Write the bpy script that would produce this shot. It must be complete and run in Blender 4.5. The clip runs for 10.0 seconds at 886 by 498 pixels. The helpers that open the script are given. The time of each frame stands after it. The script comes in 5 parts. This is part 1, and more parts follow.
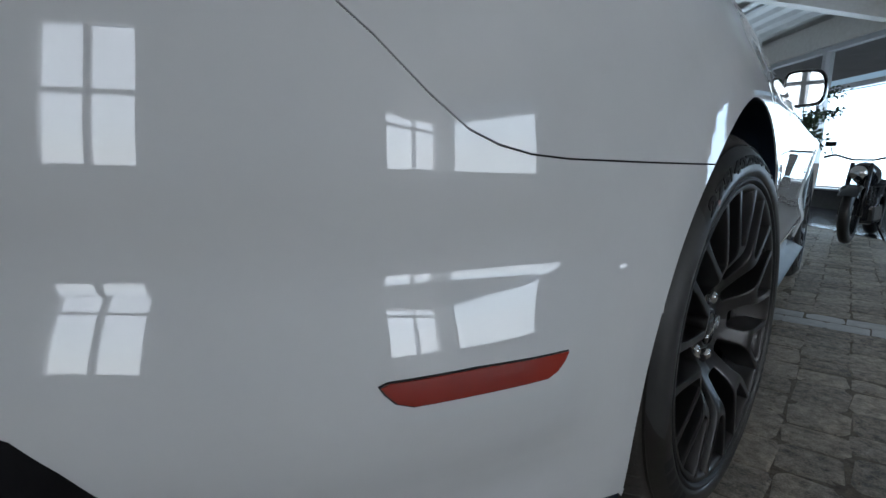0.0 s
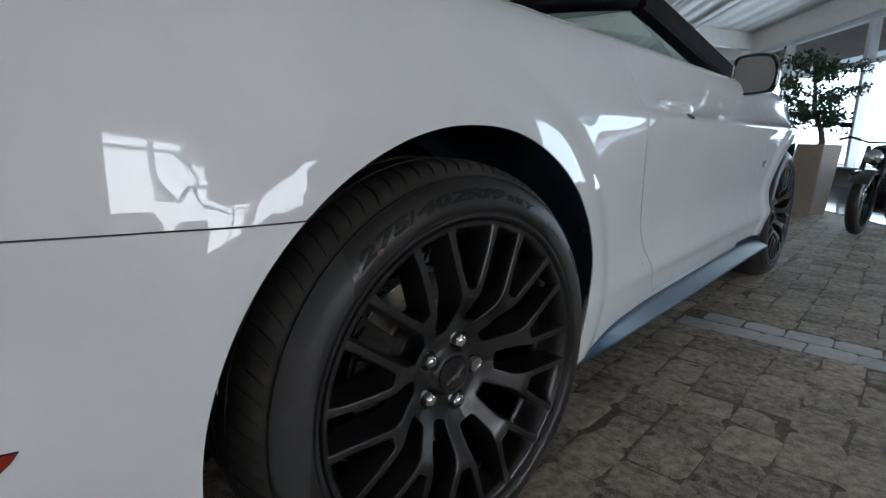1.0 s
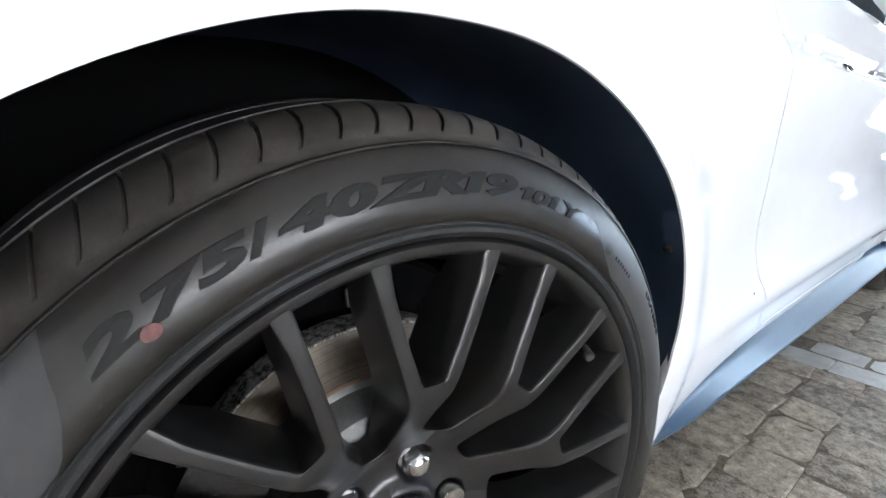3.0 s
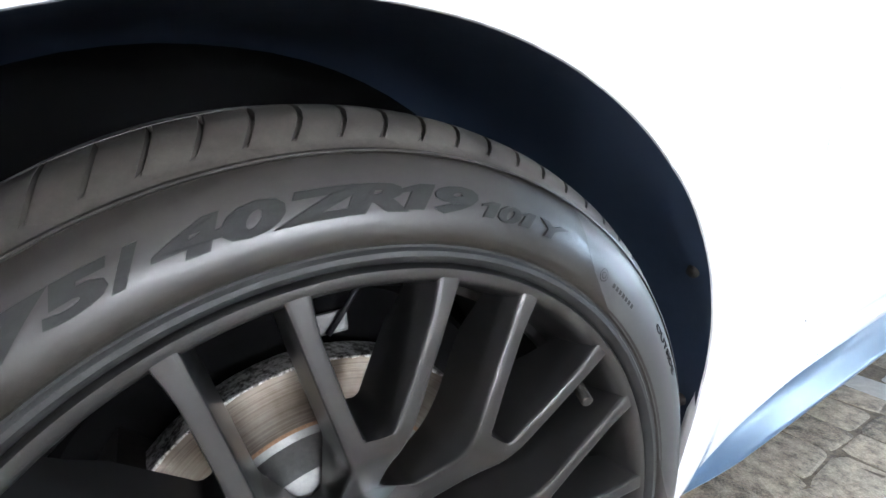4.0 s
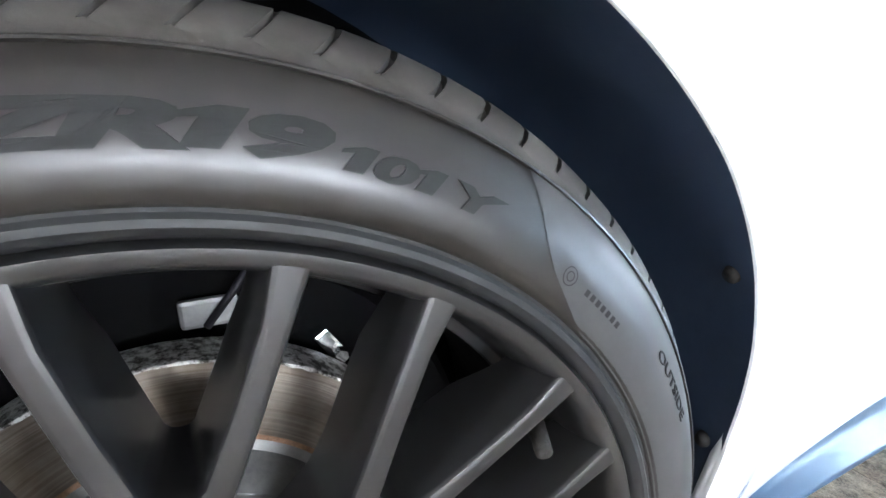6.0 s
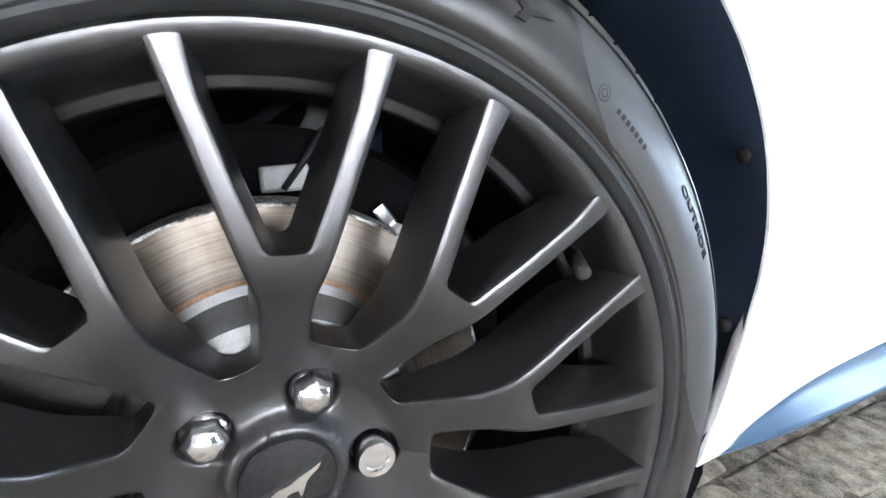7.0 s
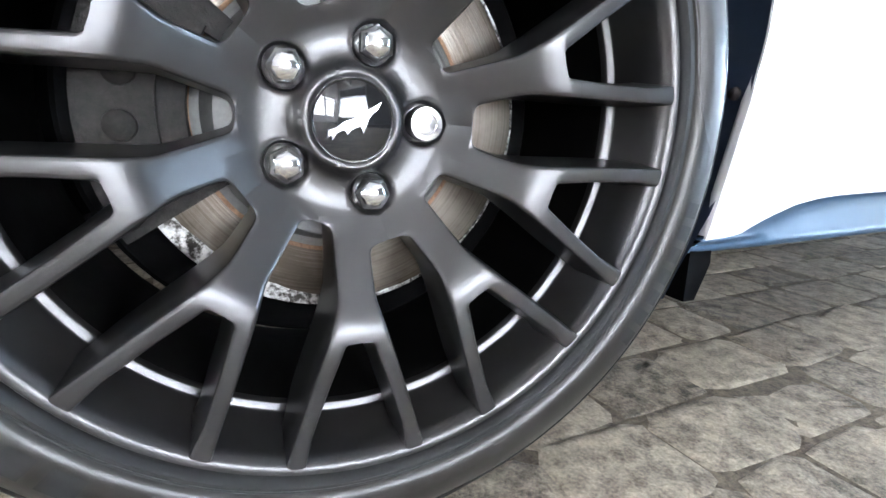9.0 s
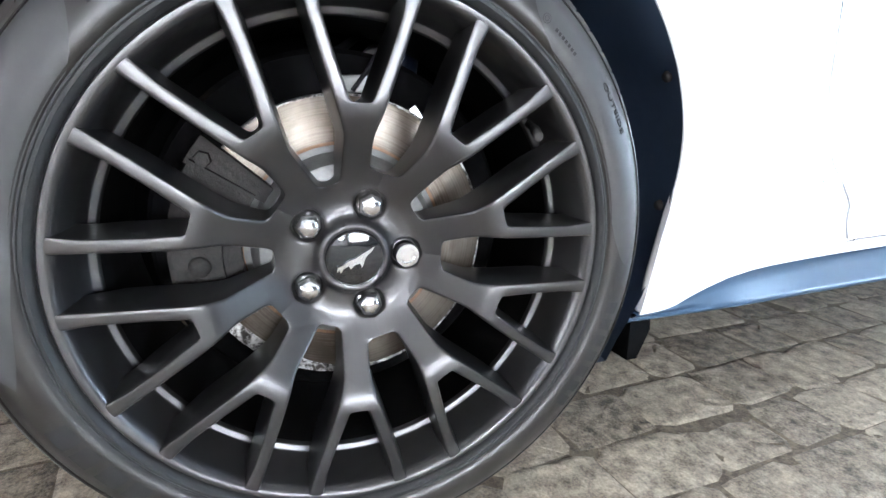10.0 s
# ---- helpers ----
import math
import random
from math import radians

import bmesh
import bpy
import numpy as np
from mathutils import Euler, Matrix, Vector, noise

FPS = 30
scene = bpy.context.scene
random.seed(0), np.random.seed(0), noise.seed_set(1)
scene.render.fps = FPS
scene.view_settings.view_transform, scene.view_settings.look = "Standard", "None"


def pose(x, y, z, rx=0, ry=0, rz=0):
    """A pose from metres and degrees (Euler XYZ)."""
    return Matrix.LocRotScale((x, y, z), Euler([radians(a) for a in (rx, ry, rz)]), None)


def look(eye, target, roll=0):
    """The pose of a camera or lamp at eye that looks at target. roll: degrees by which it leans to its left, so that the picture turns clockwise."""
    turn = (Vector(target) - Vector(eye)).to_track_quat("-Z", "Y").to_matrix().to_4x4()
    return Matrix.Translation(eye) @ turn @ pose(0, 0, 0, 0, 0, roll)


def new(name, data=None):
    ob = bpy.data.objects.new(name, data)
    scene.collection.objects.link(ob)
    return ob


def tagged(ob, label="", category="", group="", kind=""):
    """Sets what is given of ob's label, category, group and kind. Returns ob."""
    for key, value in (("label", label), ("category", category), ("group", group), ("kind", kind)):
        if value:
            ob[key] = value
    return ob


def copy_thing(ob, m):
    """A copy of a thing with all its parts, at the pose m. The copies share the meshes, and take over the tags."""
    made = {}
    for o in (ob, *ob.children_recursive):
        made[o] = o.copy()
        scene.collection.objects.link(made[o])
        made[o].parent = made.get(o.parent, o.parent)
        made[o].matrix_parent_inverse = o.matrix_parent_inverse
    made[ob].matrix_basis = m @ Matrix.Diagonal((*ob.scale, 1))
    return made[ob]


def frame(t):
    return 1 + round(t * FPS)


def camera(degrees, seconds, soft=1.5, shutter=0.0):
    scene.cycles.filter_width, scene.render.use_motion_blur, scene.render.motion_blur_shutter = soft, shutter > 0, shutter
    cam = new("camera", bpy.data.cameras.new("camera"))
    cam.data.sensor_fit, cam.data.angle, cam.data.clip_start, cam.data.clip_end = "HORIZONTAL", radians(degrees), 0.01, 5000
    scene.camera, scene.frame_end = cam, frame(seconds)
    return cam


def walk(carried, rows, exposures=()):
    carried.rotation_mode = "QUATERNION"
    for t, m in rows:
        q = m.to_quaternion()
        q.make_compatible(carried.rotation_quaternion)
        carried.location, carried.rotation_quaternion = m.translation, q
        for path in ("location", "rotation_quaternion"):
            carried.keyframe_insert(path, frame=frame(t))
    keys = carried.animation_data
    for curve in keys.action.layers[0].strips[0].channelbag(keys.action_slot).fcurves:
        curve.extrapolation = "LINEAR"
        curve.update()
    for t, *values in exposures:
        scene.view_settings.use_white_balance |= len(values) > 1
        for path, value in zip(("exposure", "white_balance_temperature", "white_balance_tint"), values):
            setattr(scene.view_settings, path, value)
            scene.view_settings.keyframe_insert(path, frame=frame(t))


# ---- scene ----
cam = camera(80.4, 10.0)
PATH = [  # seconds, x, y, z, yaw, pitch, roll
    (0, 0.1670, -1.0323, 0.6314, 37.38, -9.68, 1.47),
    (0.5, 0.3568, -0.8485, 0.7082, 39.65, -11.81, 2.28),
    (1, 0.5218, -0.6143, 0.7308, 42.05, -12.43, 1.06),
    (1.5, 0.4948, -0.4461, 0.7032, 43.17, -12.75, 1.05),
    (2, 0.4074, -0.3375, 0.6903, 44.56, -13.48, 1.59),
    (2.5, 0.3374, -0.2773, 0.6650, 45.71, -13.86, 2.07),
    (2.7, 0.3150, -0.2583, 0.6799, 46.70, -14.51, 2.36),
    (3.8, 0.2601, -0.1584, 0.7039, 50.93, -16.92, 2.82),
    (4, 0.2817, -0.1419, 0.6882, 53.47, -14.24, 1.52),
    (4.5, 0.2656, -0.0862, 0.6843, 55.34, -15.28, 2.08),
    (5, 0.2528, -0.0442, 0.6751, 56.80, -15.61, 2.29),
    (5.2, 0.2412, -0.0285, 0.6711, 57.31, -16.69, 2.87),
    (6.3, 0.2277, -0.0007, 0.6477, 60.12, -16.79, 3.15),
    (6.5, 0.2431, -0.0061, 0.6242, 60.41, -16.08, 2.45),
    (7, 0.2842, -0.0555, 0.5669, 60.97, -14.83, 2.06),
    (7.5, 0.2973, -0.0667, 0.5068, 61.17, -14.00, 2.23),
    (8, 0.3329, -0.0496, 0.4244, 62.29, -14.86, 2.55),
    (8.5, 0.3553, -0.0738, 0.3619, 61.82, -15.54, 3.43),
    (9, 0.3698, -0.1232, 0.3496, 61.52, -14.82, 3.07),
    (9.5, 0.4147, -0.1700, 0.3753, 62.67, -13.32, 2.28),
    (10, 0.5056, -0.1374, 0.5028, 64.93, -16.01, 2.51),
]


def cam_pose(x, y, z, yaw, pitch, roll):
    """A camera that looks along yaw (left of +y) and pitch (up), leaning to its left by roll."""
    return Matrix.Translation((x, y, z)) @ pose(0, 0, 0, 0, 0, yaw) @ pose(0, 0, 0, 90 + pitch) @ pose(0, 0, 0, 0, 0, roll)


# seconds, stops, kelvin, tint
EXPOSURES = [(0.0, -0.95, 6050, 10), (0.6, -0.92, 6250, 12), (1.0, -0.6, 6350, 14), (1.5, -0.12, 6350, 14), (2.0, 0.36, 6350, 14), (2.5, 1.0, 6400, 14), (2.8, 1.22, 6400, 14), (4.0, 2.15, 6250, 14), (6.0, 2.35, 6200, 14), (7.0, 2.35, 6200, 14), (8.5, 2.12, 6200, 14), (10.0, 2.17, 6200, 14)]
walk(cam, [(t, cam_pose(*row)) for t, *row in PATH], EXPOSURES)

# ---- light ----
world = bpy.data.worlds.new("sky")
scene.world = world
world.use_nodes = True
wn = world.node_tree.nodes
sky = wn.new("ShaderNodeTexSky")
sky.sky_type, sky.sun_disc = "NISHITA", False
SUN_ELEV, SUN_AZ = 48.0, 235.0  # degrees above the horizon, and round from +y towards +x
sky.sun_elevation, sky.sun_rotation = radians(SUN_ELEV), radians(SUN_AZ)
sky.ozone_density = 2.0
wn["Background"].inputs["Strength"].default_value = 0.15
world.node_tree.links.new(sky.outputs[0], wn["Background"].inputs["Color"])

# the hall stands turned to the car: p runs along the window wall, q into the hall
HALL = pose(-0.1, 9.7, 0, 0, 0, -55.0)


def hall(p, q, z=0.0):
    """A place in the hall's own axes, as a world place."""
    return HALL @ Vector((p, -q, z))


sun = new("sun", bpy.data.lights.new("sun", "SUN"))
sun.data.energy, sun.data.angle, sun.data.color = 5.0, radians(0.5), (1.0, 0.95, 0.88)
az, el = radians(SUN_AZ), radians(SUN_ELEV)
sun.matrix_world = look((0, 0, 0), (-math.sin(az) * math.cos(el), -math.cos(az) * math.cos(el), -math.sin(el)))


def window_lamp(name, p0, p1, q0, q1, z0, z1, watts, color):
    """Daylight in a window's opening, just outside the glass, shining into the hall."""
    lamp = new(name, bpy.data.lights.new(name, "AREA"))
    lamp.data.shape, lamp.data.energy, lamp.data.color = "RECTANGLE", watts, color
    mid = hall((p0 + p1) / 2, (q0 + q1) / 2, (z0 + z1) / 2)
    inward = (0, 1) if p0 != p1 else (-1, 0)
    lamp.data.size, lamp.data.size_y = math.hypot(p1 - p0, q1 - q0), z1 - z0
    lamp.matrix_world = look(mid, hall((p0 + p1) / 2 + inward[0], (q0 + q1) / 2 + inward[1], (z0 + z1) / 2))


window_lamp("daylight_windows", -7.95, 2.05, -0.14, -0.14, 0.36, 1.88, 300, (0.68, 0.85, 1.0))
window_lamp("daylight_side_window", 4.4, 5.5, -0.14, -0.14, 0.36, 1.88, 34, (0.60, 0.80, 1.0))
window_lamp("daylight_corner_window", 10.0, 12.35, -0.14, -0.14, 0.36, 1.88, 60, (0.90, 0.95, 1.0))
window_lamp("daylight_end_window", 12.77, 12.77, 0.4, 2.5, 0.42, 2.28, 74, (0.94, 0.96, 1.0))
window_lamp("daylight_end_window", 12.77, 12.77, 7.0, 8.2, 0.42, 2.28, 34, (0.96, 0.97, 1.0))

# ---- materials ----


def material(name, color, rough=0.5, metal=0.0, coat=0.0, coat_rough=0.03, spec=0.5):
    m = bpy.data.materials.new(name)
    m.use_nodes = True
    b = m.node_tree.nodes["Principled BSDF"]
    b.inputs["Base Color"].default_value = (*color, 1)
    b.inputs["Roughness"].default_value = rough
    b.inputs["Metallic"].default_value = metal
    b.inputs["Coat Weight"].default_value = coat
    b.inputs["Coat Roughness"].default_value = coat_rough
    b.inputs["Specular IOR Level"].default_value = spec
    return m


def node(m, kind, **sockets):
    n = m.node_tree.nodes.new(kind)
    for key, value in sockets.items():
        n.inputs[key.replace("_", " ")].default_value = value
    return n


def link(m, a, b):
    m.node_tree.links.new(a, b)


def grain(m, dark, light, scale, detail=6, fine=None, bump=0.0, bump_scale=None, rough=None, spread=(0.35, 0.65), stretch=None, piece=0.0):
    """Two scales of mottled colour between dark and light, with fine relief and uneven gloss."""
    shader = m.node_tree.nodes["Principled BSDF"]
    co = m.node_tree.nodes.new("ShaderNodeTexCoord")
    place = co.outputs["Object"]
    if stretch:
        mp = m.node_tree.nodes.new("ShaderNodeMapping")
        mp.inputs["Scale"].default_value = stretch
        link(m, place, mp.inputs["Vector"])
        place = mp.outputs[0]
    if piece:
        info = m.node_tree.nodes.new("ShaderNodeObjectInfo")
        geo = m.node_tree.nodes.new("ShaderNodeNewGeometry")
        plus = m.node_tree.nodes.new("ShaderNodeMath")
        link(m, info.outputs["Random"], plus.inputs[0])
        link(m, geo.outputs["Random Per Island"], plus.inputs[1])
        comb = m.node_tree.nodes.new("ShaderNodeCombineXYZ")
        times_ = node(m, "ShaderNodeMath")
        times_.operation = "MULTIPLY"
        times_.inputs[1].default_value = 7.0
        link(m, plus.outputs[0], times_.inputs[0])
        link(m, times_.outputs[0], comb.inputs[0])
        link(m, times_.outputs[0], comb.inputs[2])
        add = m.node_tree.nodes.new("ShaderNodeVectorMath")
        link(m, place, add.inputs[0])
        link(m, comb.outputs[0], add.inputs[1])
        place = add.outputs[0]
    a = node(m, "ShaderNodeTexNoise", Scale=scale, Detail=float(detail), Roughness=0.6)
    b = node(m, "ShaderNodeTexNoise", Scale=fine or scale * 9, Detail=4.0, Roughness=0.7)
    link(m, place, a.inputs["Vector"])
    link(m, place, b.inputs["Vector"])
    mix = m.node_tree.nodes.new("ShaderNodeMath")
    mix.operation = "MULTIPLY_ADD"
    mix.inputs[1].default_value = 0.45
    link(m, b.outputs[0], mix.inputs[0])
    half = m.node_tree.nodes.new("ShaderNodeMath")
    half.operation = "MULTIPLY"
    half.inputs[1].default_value = 0.55
    link(m, a.outputs[0], half.inputs[0])
    link(m, half.outputs[0], mix.inputs[2])
    value = mix.outputs[0]
    if piece:
        mod = m.node_tree.nodes.new("ShaderNodeMath")
        mod.operation = "FRACT"
        link(m, plus.outputs[0], mod.inputs[0])
        ma = m.node_tree.nodes.new("ShaderNodeMath")
        ma.operation = "MULTIPLY_ADD"
        ma.inputs[1].default_value = piece
        link(m, mod.outputs[0], ma.inputs[0])
        link(m, value, ma.inputs[2])
        off = m.node_tree.nodes.new("ShaderNodeMath")
        off.operation = "SUBTRACT"
        off.inputs[1].default_value = piece / 2
        link(m, ma.outputs[0], off.inputs[0])
        value = off.outputs[0]
    ramp = m.node_tree.nodes.new("ShaderNodeValToRGB")
    ramp.color_ramp.elements[0].position, ramp.color_ramp.elements[1].position = spread
    ramp.color_ramp.elements[0].color, ramp.color_ramp.elements[1].color = (*dark, 1), (*light, 1)
    link(m, value, ramp.inputs[0])
    link(m, ramp.outputs[0], shader.inputs["Base Color"])
    if bump:
        c = b
        if bump_scale:
            c = node(m, "ShaderNodeTexNoise", Scale=bump_scale, Detail=5.0, Roughness=0.65)
            link(m, place, c.inputs["Vector"])
        bu = node(m, "ShaderNodeBump", Strength=1.0, Distance=bump)
        link(m, c.outputs[0], bu.inputs["Height"])
        link(m, bu.outputs[0], shader.inputs["Normal"])
    if rough:
        rr = m.node_tree.nodes.new("ShaderNodeMapRange")
        rr.inputs["To Min"].default_value, rr.inputs["To Max"].default_value = rough
        rr.inputs["From Min"].default_value, rr.inputs["From Max"].default_value = 0.3, 0.7
        link(m, value, rr.inputs["Value"])
        link(m, rr.outputs[0], shader.inputs["Roughness"])
    return m


def turned_streaks(m, dark, light):
    """Fine grooves round the x axis with broad stains, as on a worn brake disc."""
    shader = m.node_tree.nodes["Principled BSDF"]
    co = m.node_tree.nodes.new("ShaderNodeTexCoord")
    flat = m.node_tree.nodes.new("ShaderNodeVectorMath")
    flat.operation = "MULTIPLY"
    flat.inputs[1].default_value = (0, 1, 1)
    link(m, co.outputs["Object"], flat.inputs[0])
    size = m.node_tree.nodes.new("ShaderNodeVectorMath")
    size.operation = "LENGTH"
    link(m, flat.outputs[0], size.inputs[0])
    groove = node(m, "ShaderNodeTexNoise", Scale=420.0, Detail=3.0, Roughness=0.7)
    groove.noise_dimensions = "1D"
    link(m, size.outputs["Value"], groove.inputs["W"])
    stain = node(m, "ShaderNodeTexNoise", Scale=16.0, Detail=4.0, Roughness=0.6)
    link(m, co.outputs["Object"], stain.inputs["Vector"])
    mix = m.node_tree.nodes.new("ShaderNodeMath")
    mix.operation = "MULTIPLY_ADD"
    mix.inputs[1].default_value = 0.32
    link(m, groove.outputs[0], mix.inputs[0])
    half = m.node_tree.nodes.new("ShaderNodeMath")
    half.operation = "MULTIPLY"
    half.inputs[1].default_value = 0.68
    link(m, stain.outputs[0], half.inputs[0])
    link(m, half.outputs[0], mix.inputs[2])
    ramp = m.node_tree.nodes.new("ShaderNodeValToRGB")
    ramp.color_ramp.elements[0].position, ramp.color_ramp.elements[1].position = 0.38, 0.62
    ramp.color_ramp.elements[0].color, ramp.color_ramp.elements[1].color = (*dark, 1), (*light, 1)
    link(m, mix.outputs[0], ramp.inputs[0])
    link(m, ramp.outputs[0], shader.inputs["Base Color"])
    bu = node(m, "ShaderNodeBump", Strength=1.0, Distance=0.0002)
    link(m, groove.outputs[0], bu.inputs["Height"])
    link(m, bu.outputs[0], shader.inputs["Normal"])
    shader.inputs["Roughness"].default_value = 0.34


PAINT = material("white_paint", (0.78, 0.79, 0.79), 0.6, coat=1.0, coat_rough=0.0, spec=0.0)
PAINT.node_tree.nodes["Principled BSDF"].inputs["Coat IOR"].default_value = 2.0
grain(PAINT, (0.76, 0.77, 0.775), (0.80, 0.81, 0.81), 1.5, rough=(0.4, 0.5))
# dark plastic; the blue of the reflected sky is mixed into its base colour
SILL = material("sill_plastic_sky_tint", (0.10, 0.11, 0.125), 0.3)
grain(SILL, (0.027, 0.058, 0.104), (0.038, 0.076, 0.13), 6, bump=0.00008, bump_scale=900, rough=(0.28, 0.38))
# black plastic whose bluish sheen is painted in as base colour
LINER = material("liner_plastic_blue_sheen", (0.02, 0.021, 0.024), 0.5)
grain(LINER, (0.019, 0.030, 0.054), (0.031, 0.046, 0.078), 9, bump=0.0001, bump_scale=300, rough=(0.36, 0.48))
RUBBER = material("tyre_rubber", (0.022, 0.022, 0.022), 0.42, coat=0.46, coat_rough=0.24, spec=0.4)
grain(RUBBER, (0.0095, 0.0080, 0.0066), (0.0175, 0.0150, 0.0126), 9, detail=4, fine=70, bump=0.00003, bump_scale=250, rough=(0.34, 0.50), stretch=(3, 1, 1))
TREAD = material("dusty_tread_rubber", (0.03, 0.028, 0.026), 0.55)
grain(TREAD, (0.034, 0.030, 0.026), (0.072, 0.065, 0.057), 18, fine=150, bump=0.00008, bump_scale=400, rough=(0.42, 0.6))
RUBBER_MATT = material("matt_rubber", (0.03, 0.03, 0.03), 0.6, spec=0.22)
grain(RUBBER_MATT, (0.042, 0.042, 0.042), (0.056, 0.055, 0.054), 8, detail=3, fine=50, rough=(0.34, 0.42))
LETTER = material("lettering_rubber", (0.03, 0.03, 0.03), 0.5, spec=0.22)
grain(LETTER, (0.011, 0.0105, 0.010), (0.017, 0.0165, 0.016), 40, rough=(0.65, 0.8))
RIM = material("satin_black_alloy", (0.05, 0.05, 0.052), 0.3, metal=0.85)
grain(RIM, (0.076, 0.075, 0.076), (0.090, 0.087, 0.085), 5, detail=2, fine=14, rough=(0.285, 0.305))
# matt with brake dust; the shade inside the rim is put into the colour
BARREL = material("shaded_dusty_barrel", (0.012, 0.012, 0.012), 0.55, spec=0.06)
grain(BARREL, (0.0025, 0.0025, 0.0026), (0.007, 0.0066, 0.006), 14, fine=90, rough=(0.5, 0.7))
CHROME = material("chrome", (0.85, 0.85, 0.86), 0.12, metal=1.0)
grain(CHROME, (0.72, 0.72, 0.73), (0.88, 0.88, 0.88), 60, rough=(0.08, 0.2))
GLOSS_BLACK = material("gloss_black", (0.008, 0.008, 0.009), 0.06, coat=0.6)
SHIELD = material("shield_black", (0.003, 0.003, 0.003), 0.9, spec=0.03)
BAR_RUBBER = material("bar_rubber", (0.018, 0.018, 0.018), 0.55, spec=0.3)
DARK = material("dark_trim", (0.012, 0.012, 0.014), 0.5)
grain(DARK, (0.006, 0.006, 0.0075), (0.011, 0.011, 0.013), 20, rough=(0.5, 0.7))
DARK.node_tree.nodes["Principled BSDF"].inputs["Specular IOR Level"].default_value = 0.25
DISC = material("brake_steel", (0.3, 0.28, 0.25), 0.25, metal=0.9)
turned_streaks(DISC, (0.085, 0.068, 0.052), (0.20, 0.178, 0.15))
HAT = material("disc_hat", (0.4, 0.4, 0.39), 0.5, metal=0.5)
grain(HAT, (0.13, 0.132, 0.128), (0.21, 0.21, 0.20), 25, bump=0.0002, bump_scale=300, rough=(0.4, 0.6))
EDGE_STEEL = material("flaked_zinc", (0.4, 0.4, 0.4), 0.4, metal=0.6)
grain(EDGE_STEEL, (0.04, 0.036, 0.03), (0.48, 0.47, 0.45), 110, fine=260, bump=0.0008, bump_scale=220, rough=(0.3, 0.6), spread=(0.44, 0.56))
RUST = material("rust", (0.16, 0.075, 0.035), 0.8)
grain(RUST, (0.09, 0.045, 0.025), (0.26, 0.15, 0.08), 60, bump=0.0003, bump_scale=400)
CAST = material("cast_iron", (0.03, 0.026, 0.022), 0.8, spec=0.25)
grain(CAST, (0.008, 0.007, 0.0062), (0.034, 0.030, 0.027), 34, fine=130, bump=0.0012, bump_scale=150, rough=(0.55, 0.85))
LAMP_RED = material("red_lens", (0.33, 0.022, 0.01), 0.22, coat=1.0)
grain(LAMP_RED, (0.29, 0.020, 0.010), (0.33, 0.025, 0.012), 6, detail=2, fine=12, rough=(0.22, 0.27))
RED_DOT = material("red_paint_mark", (0.16, 0.035, 0.03), 0.6)
grain(RED_DOT, (0.05, 0.018, 0.015), (0.13, 0.035, 0.03), 200, detail=3)
STONE = material("dark_paver", (0.1, 0.09, 0.085), 0.7)
grain(STONE, (0.070, 0.055, 0.040), (0.56, 0.47, 0.355), 38, fine=230, bump=0.003, bump_scale=130, rough=(0.5, 0.8), spread=(0.37, 0.65), piece=0.10)
PALE_STONE = material("pale_paver", (0.5, 0.49, 0.47), 0.65)
grain(PALE_STONE, (0.36, 0.355, 0.34), (0.58, 0.57, 0.55), 22, bump=0.001, bump_scale=90, rough=(0.5, 0.7), piece=0.12)
JOINT = material("joint_sand", (0.06, 0.05, 0.042), 0.9)
grain(JOINT, (0.07, 0.053, 0.037), (0.24, 0.19, 0.135), 60, fine=320, bump=0.003, bump_scale=240, spread=(0.38, 0.64))
TILE = material("polished_tile", (0.05, 0.052, 0.06), 0.12)
grain(TILE, (0.022, 0.024, 0.03), (0.04, 0.042, 0.05), 3, rough=(0.06, 0.12))
WHITE_WOOD = material("white_beam", (0.7, 0.67, 0.63), 0.55)
grain(WHITE_WOOD, (0.72, 0.68, 0.63), (0.85, 0.82, 0.78), 2.2, stretch=(1, 8, 8), rough=(0.45, 0.65), bump=0.0006, bump_scale=60)
DECK = material("ceiling_deck", (0.5, 0.5, 0.5), 0.5)
grain(DECK, (0.68, 0.67, 0.65), (0.80, 0.79, 0.77), 1.2, rough=(0.4, 0.55))
FRAME = material("window_frame", (0.62, 0.63, 0.65), 0.35)
grain(FRAME, (0.56, 0.57, 0.6), (0.68, 0.69, 0.7), 3, rough=(0.3, 0.45))
PLASTER = material("wall_plaster", (0.62, 0.6, 0.58), 0.8)
grain(PLASTER, (0.66, 0.63, 0.6), (0.78, 0.75, 0.72), 1.1, bump=0.0006, bump_scale=120)
GREY_PANEL = material("grey_panel", (0.16, 0.155, 0.15), 0.6)
grain(GREY_PANEL, (0.13, 0.125, 0.12), (0.19, 0.185, 0.18), 2.0)
POT = material("planter_beige", (0.56, 0.46, 0.38), 0.55)
grain(POT, (0.5, 0.41, 0.34), (0.6, 0.5, 0.42), 2.5, rough=(0.45, 0.6))
LEAF = material("leaf", (0.05, 0.085, 0.04), 0.45)
grain(LEAF, (0.03, 0.06, 0.03), (0.08, 0.125, 0.055), 8, piece=0.3)
BARK = material("bark", (0.13, 0.09, 0.06), 0.8)
grain(BARK, (0.08, 0.055, 0.035), (0.19, 0.14, 0.1), 30, bump=0.002, bump_scale=60)
SOIL = material("soil", (0.04, 0.03, 0.022), 0.9)
grain(SOIL, (0.025, 0.018, 0.012), (0.06, 0.045, 0.035), 50, bump=0.004)
ASPHALT = material("asphalt", (0.11, 0.11, 0.11), 0.85)
